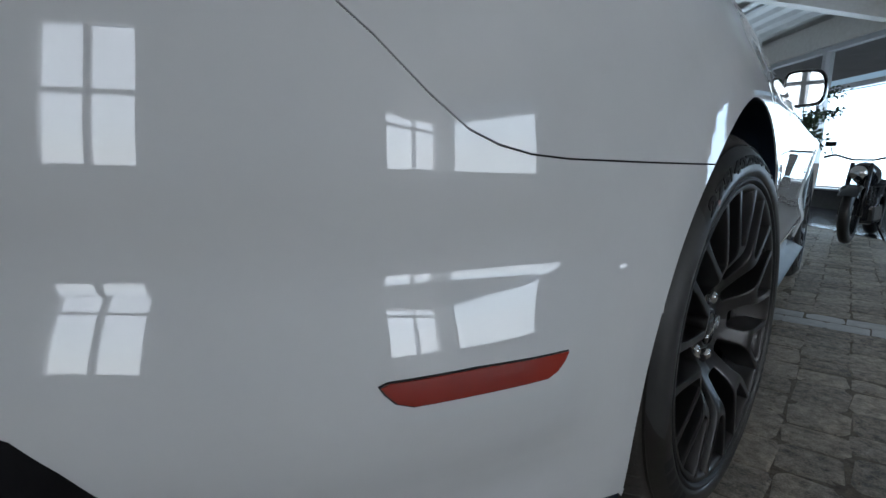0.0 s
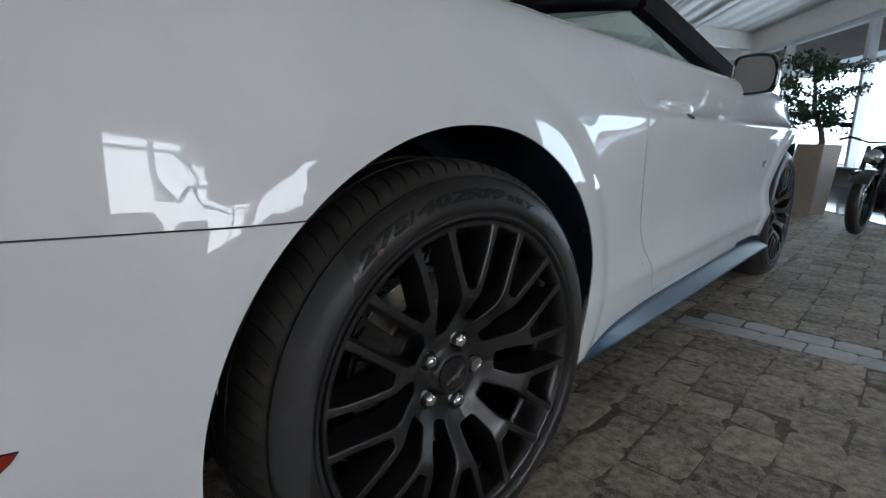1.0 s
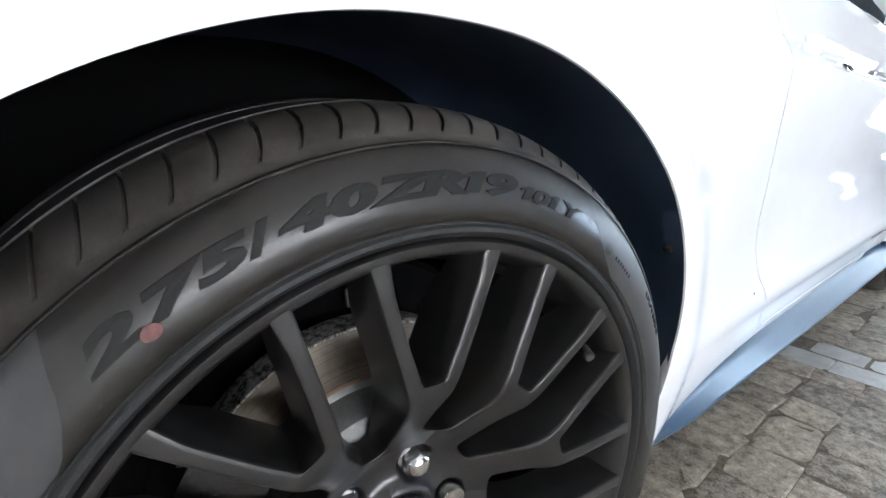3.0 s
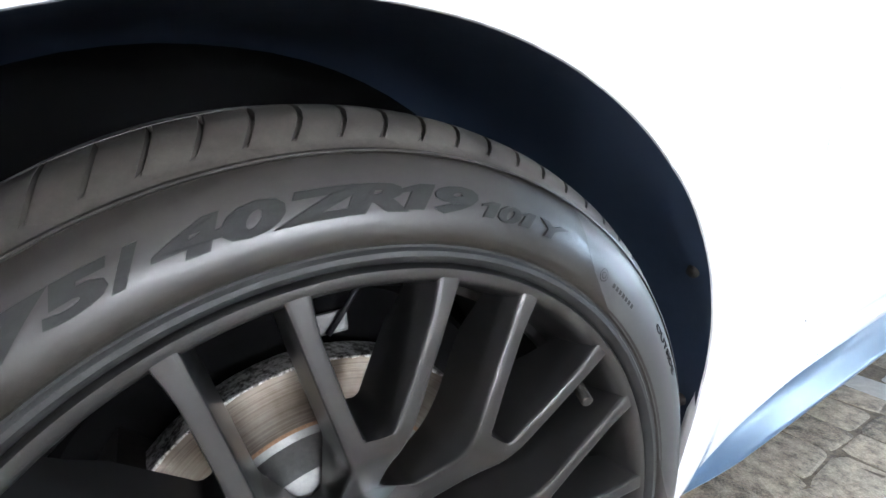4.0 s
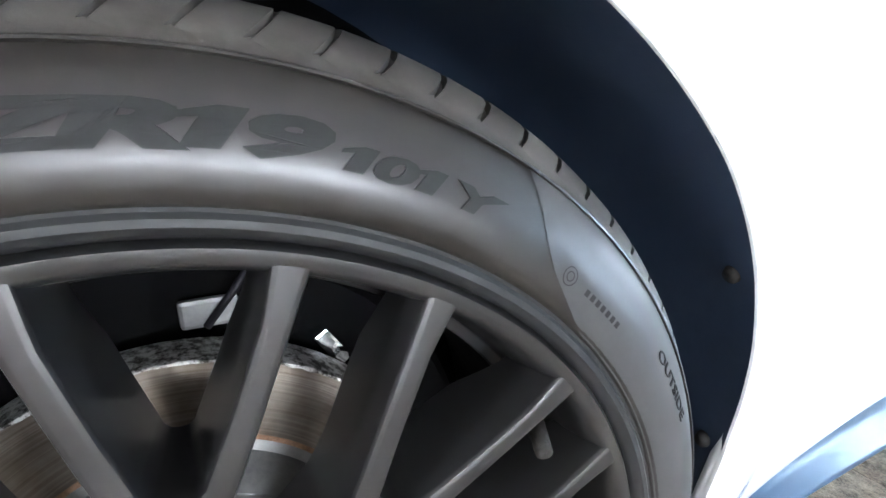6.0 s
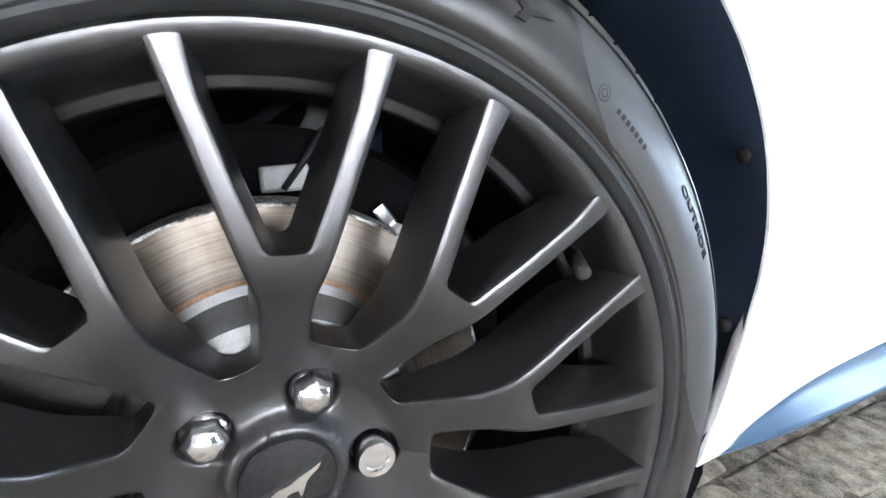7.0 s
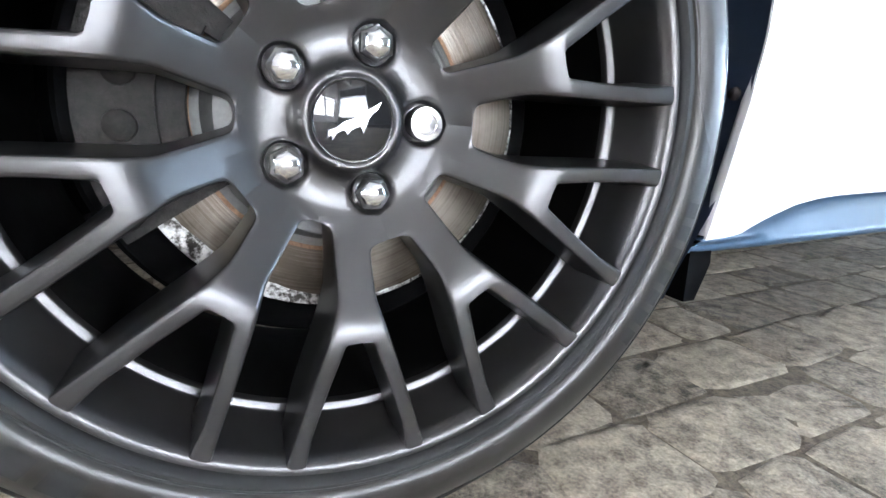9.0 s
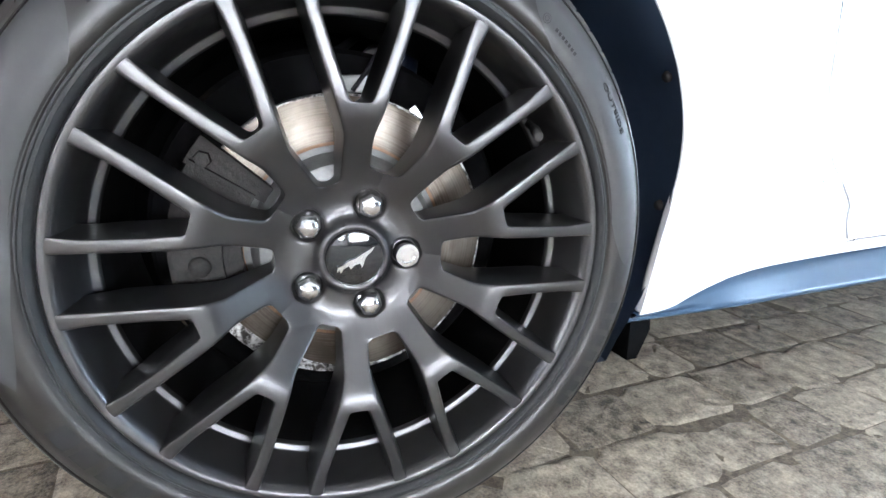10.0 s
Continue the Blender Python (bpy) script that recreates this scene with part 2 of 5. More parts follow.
grain(ASPHALT, (0.34, 0.335, 0.32), (0.44, 0.43, 0.415), 0.6, fine=60, bump=0.002)
FACADE = material("facade", (0.6, 0.58, 0.55), 0.8)
grain(FACADE, (0.52, 0.5, 0.47), (0.66, 0.64, 0.6), 0.4)
YELLOW = material("yellow_tag", (0.75, 0.6, 0.04), 0.5)
MIRROR = material("mirror_glass", (0.75, 0.77, 0.78), 0.02, metal=1.0)
MOTO_BLACK = material("motorcycle_black", (0.012, 0.012, 0.014), 0.2, coat=0.7)
GLASS = bpy.data.materials.new("glass")
GLASS.use_nodes = True
gb = GLASS.node_tree.nodes["Principled BSDF"]
gb.inputs["Base Color"].default_value = (0.95, 0.97, 0.96, 1)
gb.inputs["Roughness"].default_value = 0.0
gb.inputs["Transmission Weight"].default_value = 1.0
gb.inputs["IOR"].default_value = 1.05

TINTED = GLASS.copy()
TINTED.name = "tinted_glass"
TINTED.node_tree.nodes["Principled BSDF"].inputs["Base Color"].default_value = (0.52, 0.58, 0.53, 1)

# ---- mesh helpers ----


def mesh_object(name, verts, faces, mat, parent=None, label="", smooth=True, normals=None, mats=None, face_mats=None):
    me = bpy.data.meshes.new(name)
    me.from_pydata([tuple(v) for v in verts], [], faces)
    for m in mats or [mat]:
        me.materials.append(m)
    if face_mats is not None:
        me.polygons.foreach_set("material_index", face_mats)
    me.polygons.foreach_set("use_smooth", [smooth] * len(me.polygons))
    if normals is not None:
        me.normals_split_custom_set_from_vertices([tuple(n) for n in normals])
    me.update()
    ob = new(name, me)
    if parent:
        ob.parent = parent
    if label:
        tagged(ob, label)
    return ob


def part(name, bm, mat, parent=None, label="", smooth=False, angle=None):
    """Links a bmesh as one mesh object under a thing or a part."""
    bmesh.ops.recalc_face_normals(bm, faces=bm.faces)
    me = bpy.data.meshes.new(name)
    if angle is not None:
        for e in bm.edges:
            e.smooth = len(e.link_faces) == 2 and e.calc_face_angle(0) < radians(angle)
        smooth = True
    for f in bm.faces:
        f.smooth = smooth
    bm.to_mesh(me)
    bm.free()
    me.materials.append(mat)
    ob = new(name, me)
    if parent:
        ob.parent = parent
    if label:
        tagged(ob, label)
    return ob


def thing(name, label, category, place=None, group="", kind=""):
    ob = new(name)
    if place is not None:
        ob.matrix_world = place
    return tagged(ob, label, category, group, kind)


def box_into(bm, lo, hi, m=None, bevel=0.0):
    lo, hi = Vector(lo), Vector(hi)
    made = bmesh.ops.create_cube(bm, size=1.0, matrix=Matrix.Translation((lo + hi) / 2) @ Matrix.Diagonal((*(hi - lo), 1)))
    verts = made["verts"]
    if bevel:
        edges = list({e for v in verts for e in v.link_edges})
        out = bmesh.ops.bevel(bm, geom=edges, offset=bevel, segments=2, profile=0.6, affect="EDGES")
        verts = list({v for f in out["faces"] for v in f.verts} | {v for v in verts if v.is_valid})
    if m is not None:
        bmesh.ops.transform(bm, matrix=m, verts=verts)
    return verts


def box(lo, hi, m=None, bevel=0.0):
    bm = bmesh.new()
    box_into(bm, lo, hi, m, bevel)
    return bm


def tube_into(bm, points, radius, sides=8, caps=True):
    """A round tube along points; radius may be a list."""
    pts = [Vector(p) for p in points]
    radii = radius if isinstance(radius, (list, tuple)) else [radius] * len(pts)
    rings = []
    side = None
    for i, p in enumerate(pts):
        d = (pts[min(i + 1, len(pts) - 1)] - pts[max(i - 1, 0)]).normalized()
        if side is None:
            side = d.orthogonal().normalized()
        side = (side - d * side.dot(d)).normalized()
        up = d.cross(side)
        rings.append([bm.verts.new(p + radii[i] * (math.cos(a) * side + math.sin(a) * up)) for a in (2 * math.pi * k / sides for k in range(sides))])
    for r, s in zip(rings, rings[1:]):
        for k in range(sides):
            bm.faces.new((r[k], r[(k + 1) % sides], s[(k + 1) % sides], s[k]))
    if caps:
        bm.faces.new(rings[0][::-1])
        bm.faces.new(rings[-1])
    return bm


def tube(points, radius, sides=8):
    return tube_into(bmesh.new(), points, radius, sides)


def turned(profile, steps=96, close=False, centre=(0.0, 0.0, 0.0)):
    """Vertices and faces of a profile of (x, r) turned round the x axis."""
    verts, faces, n = [], [], len(profile)
    for k in range(steps):
        a = 2 * math.pi * k / steps
        verts += [(centre[0] + x, centre[1] + r * math.cos(a), centre[2] + r * math.sin(a)) for x, r in profile]
    for k in range(steps):
        for i in range(n if close else n - 1):
            j = (i + 1) % n
            a, b = k * n, (k + 1) % steps * n
            faces.append((a + i, a + j, b + j, b + i))
    return verts, faces


def turned_bm(profile, steps=96, close=False, centre=(0.0, 0.0, 0.0)):
    bm = bmesh.new()
    verts, faces = turned(profile, steps, close, centre)
    vs = [bm.verts.new(v) for v in verts]
    for f in faces:
        bm.faces.new([vs[i] for i in f])
    bmesh.ops.remove_doubles(bm, verts=bm.verts, dist=1e-6)
    return bm


def spline(knots):
    """A natural cubic spline through rows of (s, value...)."""
    k = np.array(knots, float)
    s, v, n = k[:, 0], k[:, 1:], len(k)
    h = np.diff(s)
    a = np.zeros((n, n))
    b = np.zeros((n, v.shape[1]))
    a[0, 0] = a[-1, -1] = 1
    for i in range(1, n - 1):
        a[i, i - 1 : i + 2] = h[i - 1], 2 * (h[i - 1] + h[i]), h[i]
        b[i] = 6 * ((v[i + 1] - v[i]) / h[i] - (v[i] - v[i - 1]) / h[i - 1])
    m = np.linalg.solve(a, b)

    def at(x):
        x = min(max(x, s[0]), s[-1])
        i = min(max(int(np.searchsorted(s, x)) - 1, 0), n - 2)
        l, r = s[i + 1] - x, x - s[i]
        return (m[i] * l**3 + m[i + 1] * r**3) / (6 * h[i]) + (v[i] / h[i] - m[i] * h[i] / 6) * l + (v[i + 1] / h[i] - m[i + 1] * h[i] / 6) * r

    return at


def smooth_step(a, b, x):
    t = min(max((x - a) / (b - a), 0.0), 1.0)
    return t * t * (3 - 2 * t)

# ---- the hall ----
P0, P1, Q1, TOP = -9.0, 12.6, 15.0, 3.05
SILL_Z, TRANSOM, HEAD = 0.33, 1.92, 2.62


def hall_box(name, p0, p1, q0, q1, z0, z1, mat, parent=None, label="", bevel=0.0):
    return part(name, box((p0, -q1, z0), (p1, -q0, z1), HALL, bevel), mat, parent, label)


def setting(ob, label, category):
    return tagged(ob, label, category, kind="structure")


setting(hall_box("floor", P0, P1, 0.0, Q1, -0.2, -0.0017, JOINT), "brown sand bed under the stone paving", "floor")
setting(hall_box("floor_tile_strip", P0, P1, 0.0, 2.05, -0.014, 0.004, TILE), "dark polished tile strip along the windows", "tiled floor")


def top_z(q):
    """The underside of the roof, which rises into the hall."""
    return TOP + 0.13 * max(q, 0.0)


def sloped(p0, p1, q0, q1, z0=-0.2, drop=0.0):
    """A wall or beam whose top, or top and foot, follow the roof."""
    bm = bmesh.new()
    for p in (p0, p1):
        for q in (q0, q1):
            bm.verts.new(hall(p, q, top_z(q) - drop))
            bm.verts.new(hall(p, q, z0 if z0 < 2.0 else top_z(q) - z0 + 2.0))
    bmesh.ops.convex_hull(bm, input=bm.verts)
    return bm


bm = bmesh.new()
n = int((Q1) / 0.07)
for k in range(n + 1):  # folded sheet, ridges along the windows
    q = k * 0.07
    z = top_z(q) + (0.0 if k % 4 in (0, 1) else 0.045)
    for p in (P0, P1):
        bm.verts.new(hall(p, q, z))
bm.verts.ensure_lookup_table()
for k in range(n):
    bm.faces.new([bm.verts[i] for i in (2 * k, 2 * k + 1, 2 * k + 3, 2 * k + 2)])
setting(part("ceiling", bm, DECK), "pale grey corrugated metal ceiling deck", "ceiling")
bm = bmesh.new()
for p in (P0 - 0.4, P1 + 0.4):
    for q, z in ((-0.4, TOP + 0.06), (Q1 + 0.4, top_z(Q1 + 0.4) + 0.06)):
        bm.verts.new(hall(p, q, z))
        bm.verts.new(hall(p, q, z + 0.25))
bmesh.ops.convex_hull(bm, input=bm.verts)
setting(part("roof", bm, GREY_PANEL), "sloping roof slab over the hall", "roof")
setting(hall_box("roof_eave", P0, P1 + 2.0, -2.5, -0.42, 2.66, 2.85, GREY_PANEL), "grey roof eave outside the windows", "eave")
setting(part("wall_back", sloped(P0, P1, Q1, Q1 + 0.25), PLASTER), "plain pale plastered back wall", "wall")
setting(part("wall_far", sloped(P0 - 0.25, P0, -0.2, Q1 + 0.2), PLASTER), "plain pale plastered end wall", "wall")


def window_wall(name, along_p, start, bays, label, bay=2.5):
    """A glazed wall: low dark plinth, posts, transom, head beam and panes."""
    wall = setting(new(name), label, "window wall")

    def bit(kind, a0, a1, d0, d1, z0, z1, mat, note="", bevel=0.0):
        if along_p:
            return hall_box(kind, a0, a1, d0, d1, z0, z1, mat, wall, note, bevel)
        return hall_box(kind, P1 - d1, P1 - d0, a0, a1, z0, z1, mat, wall, note, bevel)

    end = start + bays * bay
    bit("plinth", start, end, -0.15, 0.05, -0.2, SILL_Z - 0.03, GREY_PANEL, "dark grey plinth")
    bit("window_sill", start, end, -0.1, 0.16, SILL_Z - 0.03, SILL_Z, FRAME, "", 0.006)
    bit("transom", start, end, -0.05, 0.06, TRANSOM - 0.04, TRANSOM + 0.04, FRAME, "", 0.006)
    bit("head_rail", start, end, -0.05, 0.07, HEAD - 0.08, HEAD, FRAME, "", 0.006)
    bit("beam", start, end, -0.1, 0.12, HEAD, TOP - 0.004, WHITE_WOOD, "white-glazed laminated timber beam", 0.012)
    for k in range(bays + 1):
        a = start + k * bay
        bit("post", a - 0.045, a + 0.045, -0.07, 0.075, SILL_Z, HEAD - 0.08, FRAME, "", 0.006)
    for k in range(bays):
        a = start + k * bay
        for z0, z1 in ((SILL_Z, TRANSOM - 0.04), (TRANSOM + 0.04, HEAD - 0.08)):
            pane = bit("pane", a + 0.045, a + bay - 0.045, -0.004, 0.004, z0, z1, GLASS)
            pane.visible_shadow = False
    return wall


window_wall("window_1", True, -7.95, 4, "tall glazed wall with white posts and beam")
setting(hall_box("wall_window_side", P0, -8.0, -0.15, 0.1, -0.2, TOP, PLASTER), "plain pale plastered wall beside the windows", "wall")
setting(hall_box("wall_window_pier", 2.1, 4.3, -0.15, 0.14, -0.2, TOP, PLASTER), "plain pale plastered wall between two windows", "wall")
window_wall("window_5", True, 4.35, 1, "single narrow glazed bay with white posts in the side wall", 1.2)
# out of view; dark grey only to dim spoke reflections and floor bounce
setting(hall_box("wall_side_pier", 5.6, 9.9, -0.15, 0.14, -0.2, TOP, GREY_PANEL), "unseen plain wall beside the corner window, dark grey to dim reflections", "wall")
window_wall("window_4", True, 9.945, 1, "single glazed bay with white posts beside the corner")
setting(hall_box("wall_corner", 12.49, P1 + 0.15, -0.15, 0.14, -0.2, TOP, PLASTER), "plain plastered corner pier", "wall")

# end wall: plastered, with two groups of windows in two rows
end_wall = setting(new("wall_end"), "plastered end wall pierced by two rows of windows", "wall")
WINDOWS = ((0.4, 2.5, 2), (7.0, 8.2, 2))  # start, end, lights
edges = [0.15, 0.4, 2.5, 7.0, 8.2, Q1]
for q0, q1 in zip(edges[::2], edges[1::2]):
    part("pier", sloped(P1 - 0.1, P1 + 0.15, q0, q1), PLASTER, end_wall)
for n, (q0, q1, lights) in enumerate(WINDOWS):
    hall_box("apron", P1 - 0.1, P1 + 0.15, q0, q1, -0.2, 0.4, PLASTER, end_wall)
    hall_box("band", P1 - 0.1, P1 + 0.15, q0, q1, 2.3, 2.62, WHITE_WOOD, end_wall)
    part("lintel", sloped(P1 - 0.1, P1 + 0.15, q0, q1, 2.0 + top_z(q0) - 3.3), PLASTER, end_wall)
    w = setting(new("window_%d" % (n + 2)), "white-framed window of two rows in the end wall", "window")
    for z0, z1 in ((0.4, 2.3), (2.62, 3.3)):
        for q in (q0 + (q1 - q0) * k / lights for k in range(lights + 1)):
            hall_box("post", P1 - 0.06, P1 + 0.04, q - 0.04, q + 0.04, z0, z1, FRAME, w, bevel=0.006)
        for z in (z0, z1 - 0.06) + ((1.55,) if z0 < 1 else ()):
            hall_box("rail", P1 - 0.055, P1 + 0.035, q0 + 0.04, q1 - 0.04, z, z + 0.06, FRAME, w)
        pane = hall_box("pane", P1 - 0.004, P1 + 0.004, q0, q1, z0, z1, GLASS, w)
        pane.visible_shadow = False
for p in (-4.6, 0.9, 6.4, 11.2):
    setting(part("ceiling_beam", sloped(p - 0.09, p + 0.09, 0.125, Q1, 2.36, 0.004), WHITE_WOOD), "white-glazed laminated timber ceiling beam", "beam")
setting(hall_box("column", -4.72, -4.48, 0.13, 0.35, 0.0, TOP - 0.365, WHITE_WOOD, bevel=0.012), "white-glazed timber column", "column")
for q in (1.4, 2.3, 4.4, 6.6, 8.8):
    setting(part("ceiling_rail", tube([hall(P0 + 0.1, q, top_z(q) - 0.09), hall(P1 - 0.2, q, top_z(q) - 0.09)], 0.032, 10), FRAME, smooth=True), "thin white ceiling rail", "rail")

# ---- outdoors ----
bm = bmesh.new()
bmesh.ops.create_circle(bm, cap_ends=True, segments=48, radius=1500, matrix=pose(0, 0, -0.21))
setting(part("ground", bm, ASPHALT), "pale grey asphalt yard reaching the horizon", "ground")


def far_building(p, width, depth, q, height, storeys):
    b = thing("office_building", "pale plastered flat-roofed building across the yard", "building")
    hall_box("wall", p, p + width, q - depth, q, -0.2, height, FACADE, b)
    hall_box("roof", p - 0.3, p + width + 0.3, q - depth, q + 0.3, height, height + 0.3, GREY_PANEL, b)
    for i in range(storeys):
        z = 1.0 + i * (height - 0.6) / storeys
        x = p + 1.2
        while x < p + width - 2:
            hall_box("window", x, x + 1.4, q - 0.1, q + 0.03, z, z + 1.5, TILE, b, "dark window pane")
            x += 3.2
    return b


far_building(-60, 34, 14, -58, 6.5, 2)
far_building(-10, 26, 12, -66, 5.0, 1)
far_building(30, 40, 14, -60, 8.5, 2)


# ---- the car ----
XC, ZC = -0.913, 0.339  # the car's middle line, and the height of the rear wheel's centre
car = thing("car", "white open convertible sports car parked on dark stone paving", "car")
PLAN = spline([
    (-1.85, -0.913, -1.14), (-1.5, -0.655, -1.115), (-1.2, -0.42, -1.02), (-0.97, -0.255, -0.892), (-0.765, -0.132, -0.746), (-0.56, -0.045, -0.554),
    (-0.294, 0.019, -0.294), (0.0, 0.031, 0.0), (0.25, 0.030, 0.25), (0.45, 0.025, 0.45), (0.85, 0.013, 0.85), (1.4, 0.003, 1.4), (2.1, -0.005, 2.1), (2.72, -0.018, 2.72), (3.1, -0.052, 3.1),
    (3.42, -0.14, 3.38), (3.68, -0.35, 3.57), (3.95, -0.64, 3.66), (4.25, -0.913, 3.68)])


def eased(knots):
    """A smooth curve through (z, value) rows that never overshoots."""
    z, v = np.array(knots, float).T
    h, d = np.diff(z), np.diff(v) / np.diff(z)
    m = np.zeros(len(z))
    m[0], m[-1] = d[0], d[-1]
    for i in range(1, len(z) - 1):
        if d[i - 1] * d[i] > 0:
            a, b = 2 * h[i] + h[i - 1], h[i] + 2 * h[i - 1]
            m[i] = (a + b) / (a / d[i - 1] + b / d[i])

    def at(x):
        i = min(max(int(np.searchsorted(z, x)) - 1, 0), len(z) - 2)
        t = (x - z[i]) / h[i]
        t = min(max(t, -0.2), 1.2)
        return (1 + 2 * t) * (1 - t) ** 2 * v[i] + t * (1 - t) ** 2 * h[i] * m[i] + t * t * (3 - 2 * t) * v[i + 1] + t * t * (t - 1) * h[i] * m[i + 1]

    return at


REAR_SIDE = eased([(0.14, -0.055), (0.2, -0.032), (0.28, -0.014), (0.38, -0.003), (0.5, 0.002), (0.62, 0.002), (0.72, -0.004), (0.8, -0.016), (0.87, -0.036), (0.93, -0.07), (0.965, -0.11), (0.985, -0.17), (0.992, -0.24)])
DOOR_SIDE = eased([(0.14, -0.08), (0.22, -0.052), (0.265, -0.034), (0.30, -0.023), (0.34, -0.013), (0.375, -0.001), (0.395, -0.001), (0.42, -0.010), (0.5, -0.024), (0.6, -0.0125), (0.7, 0.0020), (0.775, 0.0135), (0.787, 0.0095), (0.803, -0.013), (0.86, -0.050), (0.92, -0.074), (0.955, -0.09), (0.975, -0.115), (0.985, -0.17), (0.992, -0.24)])
BELT = 0.992
SHELF = eased([(0.26, 0.0), (0.3, -0.004), (0.33, 0.0), (0.38, 0.0105), (0.41, 0.0123), (0.43, 0.0112), (0.45, 0.0086), (0.48, 0.0036), (0.51, -0.0022), (0.535, -0.0076), (0.545, -0.008), (0.565, -0.0068), (0.6, -0.0015), (0.615, 0.0), (0.63, 0.0)])  # the bumper stands out below its crease


def side(s, z):
    """The car's right-hand skin at s along its plan line and at height z."""
    x, y = PLAN(s)
    x1, y1 = PLAN(s + 0.004)
    x0, y0 = PLAN(s - 0.004)
    length = math.hypot(x1 - x0, y1 - y0)
    nx, ny = (y1 - y0) / length, -(x1 - x0) / length
    w = smooth_step(0.95, 0.35, s) if s < 1.0 else 0.0
    off = w * REAR_SIDE(z) + (1 - w) * DOOR_SIDE(z)
    if s < -0.42 and 0.26 < z < 0.62:
        off += 1.3 * SHELF(z) * smooth_step(-0.42, -0.62, s)
    for wheel_y, flare in ((0.0, 0.010), (2.72, 0.008)):
        r = math.hypot(y - wheel_y, z - ZC)
        if r < 0.6 and x > -0.3:
            off += flare * smooth_step(0.53, 0.45, r)
    return Vector((x + nx * off, y + ny * off, z))


def side_normal(s, z):
    e = 0.003
    return (side(s + e, z) - side(s - e, z)).cross(side(s, z + e) - side(s, z - e)).normalized()


def mirrored(v):
    return Vector((2 * XC - v[0], v[1], v[2]))


def clip(poly, axis, value, keep_more):
    out = []
    for a, b in zip(poly, poly[1:] + poly[:1]):
        ia, ib = (a[axis] >= value) == keep_more or a[axis] == value, (b[axis] >= value) == keep_more or b[axis] == value
        if ia:
            out.append(a)
        if ia != ib:
            t = (value - a[axis]) / (b[axis] - a[axis])
            out.append((a[0] + t * (b[0] - a[0]), a[1] + t * (b[1] - a[1])))
    return out


def panel(name, outline, mat, parent, label="", step=0.022, depth=0.014, lift=0.0, skin=side, skin_normal=side_normal, flip=False):
    """A sheet panel cut to an outline on the skin, with its edge turned inwards."""
    if sum(a[0] * b[1] - b[0] * a[1] for a, b in zip(outline, outline[1:] + outline[:1])) < 0:
        outline = outline[::-1]
    s0, s1 = min(p[0] for p in outline), max(p[0] for p in outline)
    z0, z1 = min(p[1] for p in outline), max(p[1] for p in outline)
    ns, nz = max(1, math.ceil((s1 - s0) / step)), max(1, math.ceil((z1 - z0) / step))
    index, flat, faces = {}, [], []

    def vert(p):
        key = (round(p[0], 5), round(p[1], 5))
        if key not in index:
            index[key] = len(flat)
            flat.append(p)
        return index[key]

    for i in range(ns):
        a, b = s0 + (s1 - s0) * i / ns, s0 + (s1 - s0) * (i + 1) / ns
        column = clip(clip(outline, 0, a, True), 0, b, False)
        if len(column) < 3:
            continue
        for j in range(nz):
            c, d = z0 + (z1 - z0) * j / nz, z0 + (z1 - z0) * (j + 1) / nz
            cell = clip(clip(column, 1, c, True), 1, d, False)
            ids = []
            for p in cell:
                k = vert(p)
                if not ids or ids[-1] != k:
                    ids.append(k)
            if len(ids) > 1 and ids[0] == ids[-1]:
                ids.pop()
            if len(set(ids)) == len(ids) >= 3:
                area = sum(flat[ids[m]][0] * flat[ids[(m + 1) % len(ids)]][1] - flat[ids[(m + 1) % len(ids)]][0] * flat[ids[m]][1] for m in range(len(ids)))
                if abs(area) > 1e-9:
                    faces.append(tuple(ids))
    verts = [skin(*p) for p in flat]
    normals = [skin_normal(*p) for p in flat]
    if lift:
        verts = [v + n * lift for v, n in zip(verts, normals)]
    count = {}
    for f in faces:
        for a, b in zip(f, f[1:] + f[:1]):
            count[(a, b)] = count.get((a, b), 0) + 1
    for a, b in [e for e in count if (e[1], e[0]) not in count]:
        way = (verts[b] - verts[a])
        if way.length < 1e-6:
            continue
        out = way.normalized().cross(normals[a])
        k = len(verts)
        soft = 0.0009
        for v, n in ((a, normals[a]), (b, normals[b])):
            verts += [verts[v], verts[v] + out * soft * 0.4 - n * soft, verts[v] + out * soft * 0.4 - n * depth]
            normals += [(n + out * 0.6).normalized(), out, out]
        faces += [(k, k + 1, k + 4, k + 3), (k + 1, k + 2, k + 5, k + 4)]
    if flip:
        verts, normals, faces = [mirrored(v) for v in verts], [Vector((-n[0], n[1], n[2])) for n in normals], [f[::-1] for f in faces]
    return mesh_object(name, verts, faces, mat, parent, label, normals=normals)


def arc(y, z, r, a0, a1, steps):
    return [(y + r * math.cos(radians(a0 + (a1 - a0) * k / steps)), z + r * math.sin(radians(a0 + (a1 - a0) * k / steps))) for k in range(steps + 1)]


FRONT_ARCH = 0.378
ARCH_R = eased([(-40, 0.40), (0, 0.40), (7, 0.4015), (13, 0.411), (21, 0.4205), (30, 0.4240), (40, 0.4215), (50, 0.4160), (60, 0.4125), (70, 0.4095), (80, 0.4070), (90, 0.4050), (100, 0.4065), (110, 0.4090), (120, 0.4120), (130, 0.4150), (140, 0.4165), (220, 0.42)])  # the rear arch is not quite round


def rear_arch(a0, a1, steps, grow=0.0):
    angles = [a0 + (a1 - a0) * k / steps for k in range(steps + 1)]
    return [((ARCH_R(a) + grow) * math.cos(radians(a)), ZC + (ARCH_R(a) + grow) * math.sin(radians(a))) for a in angles]


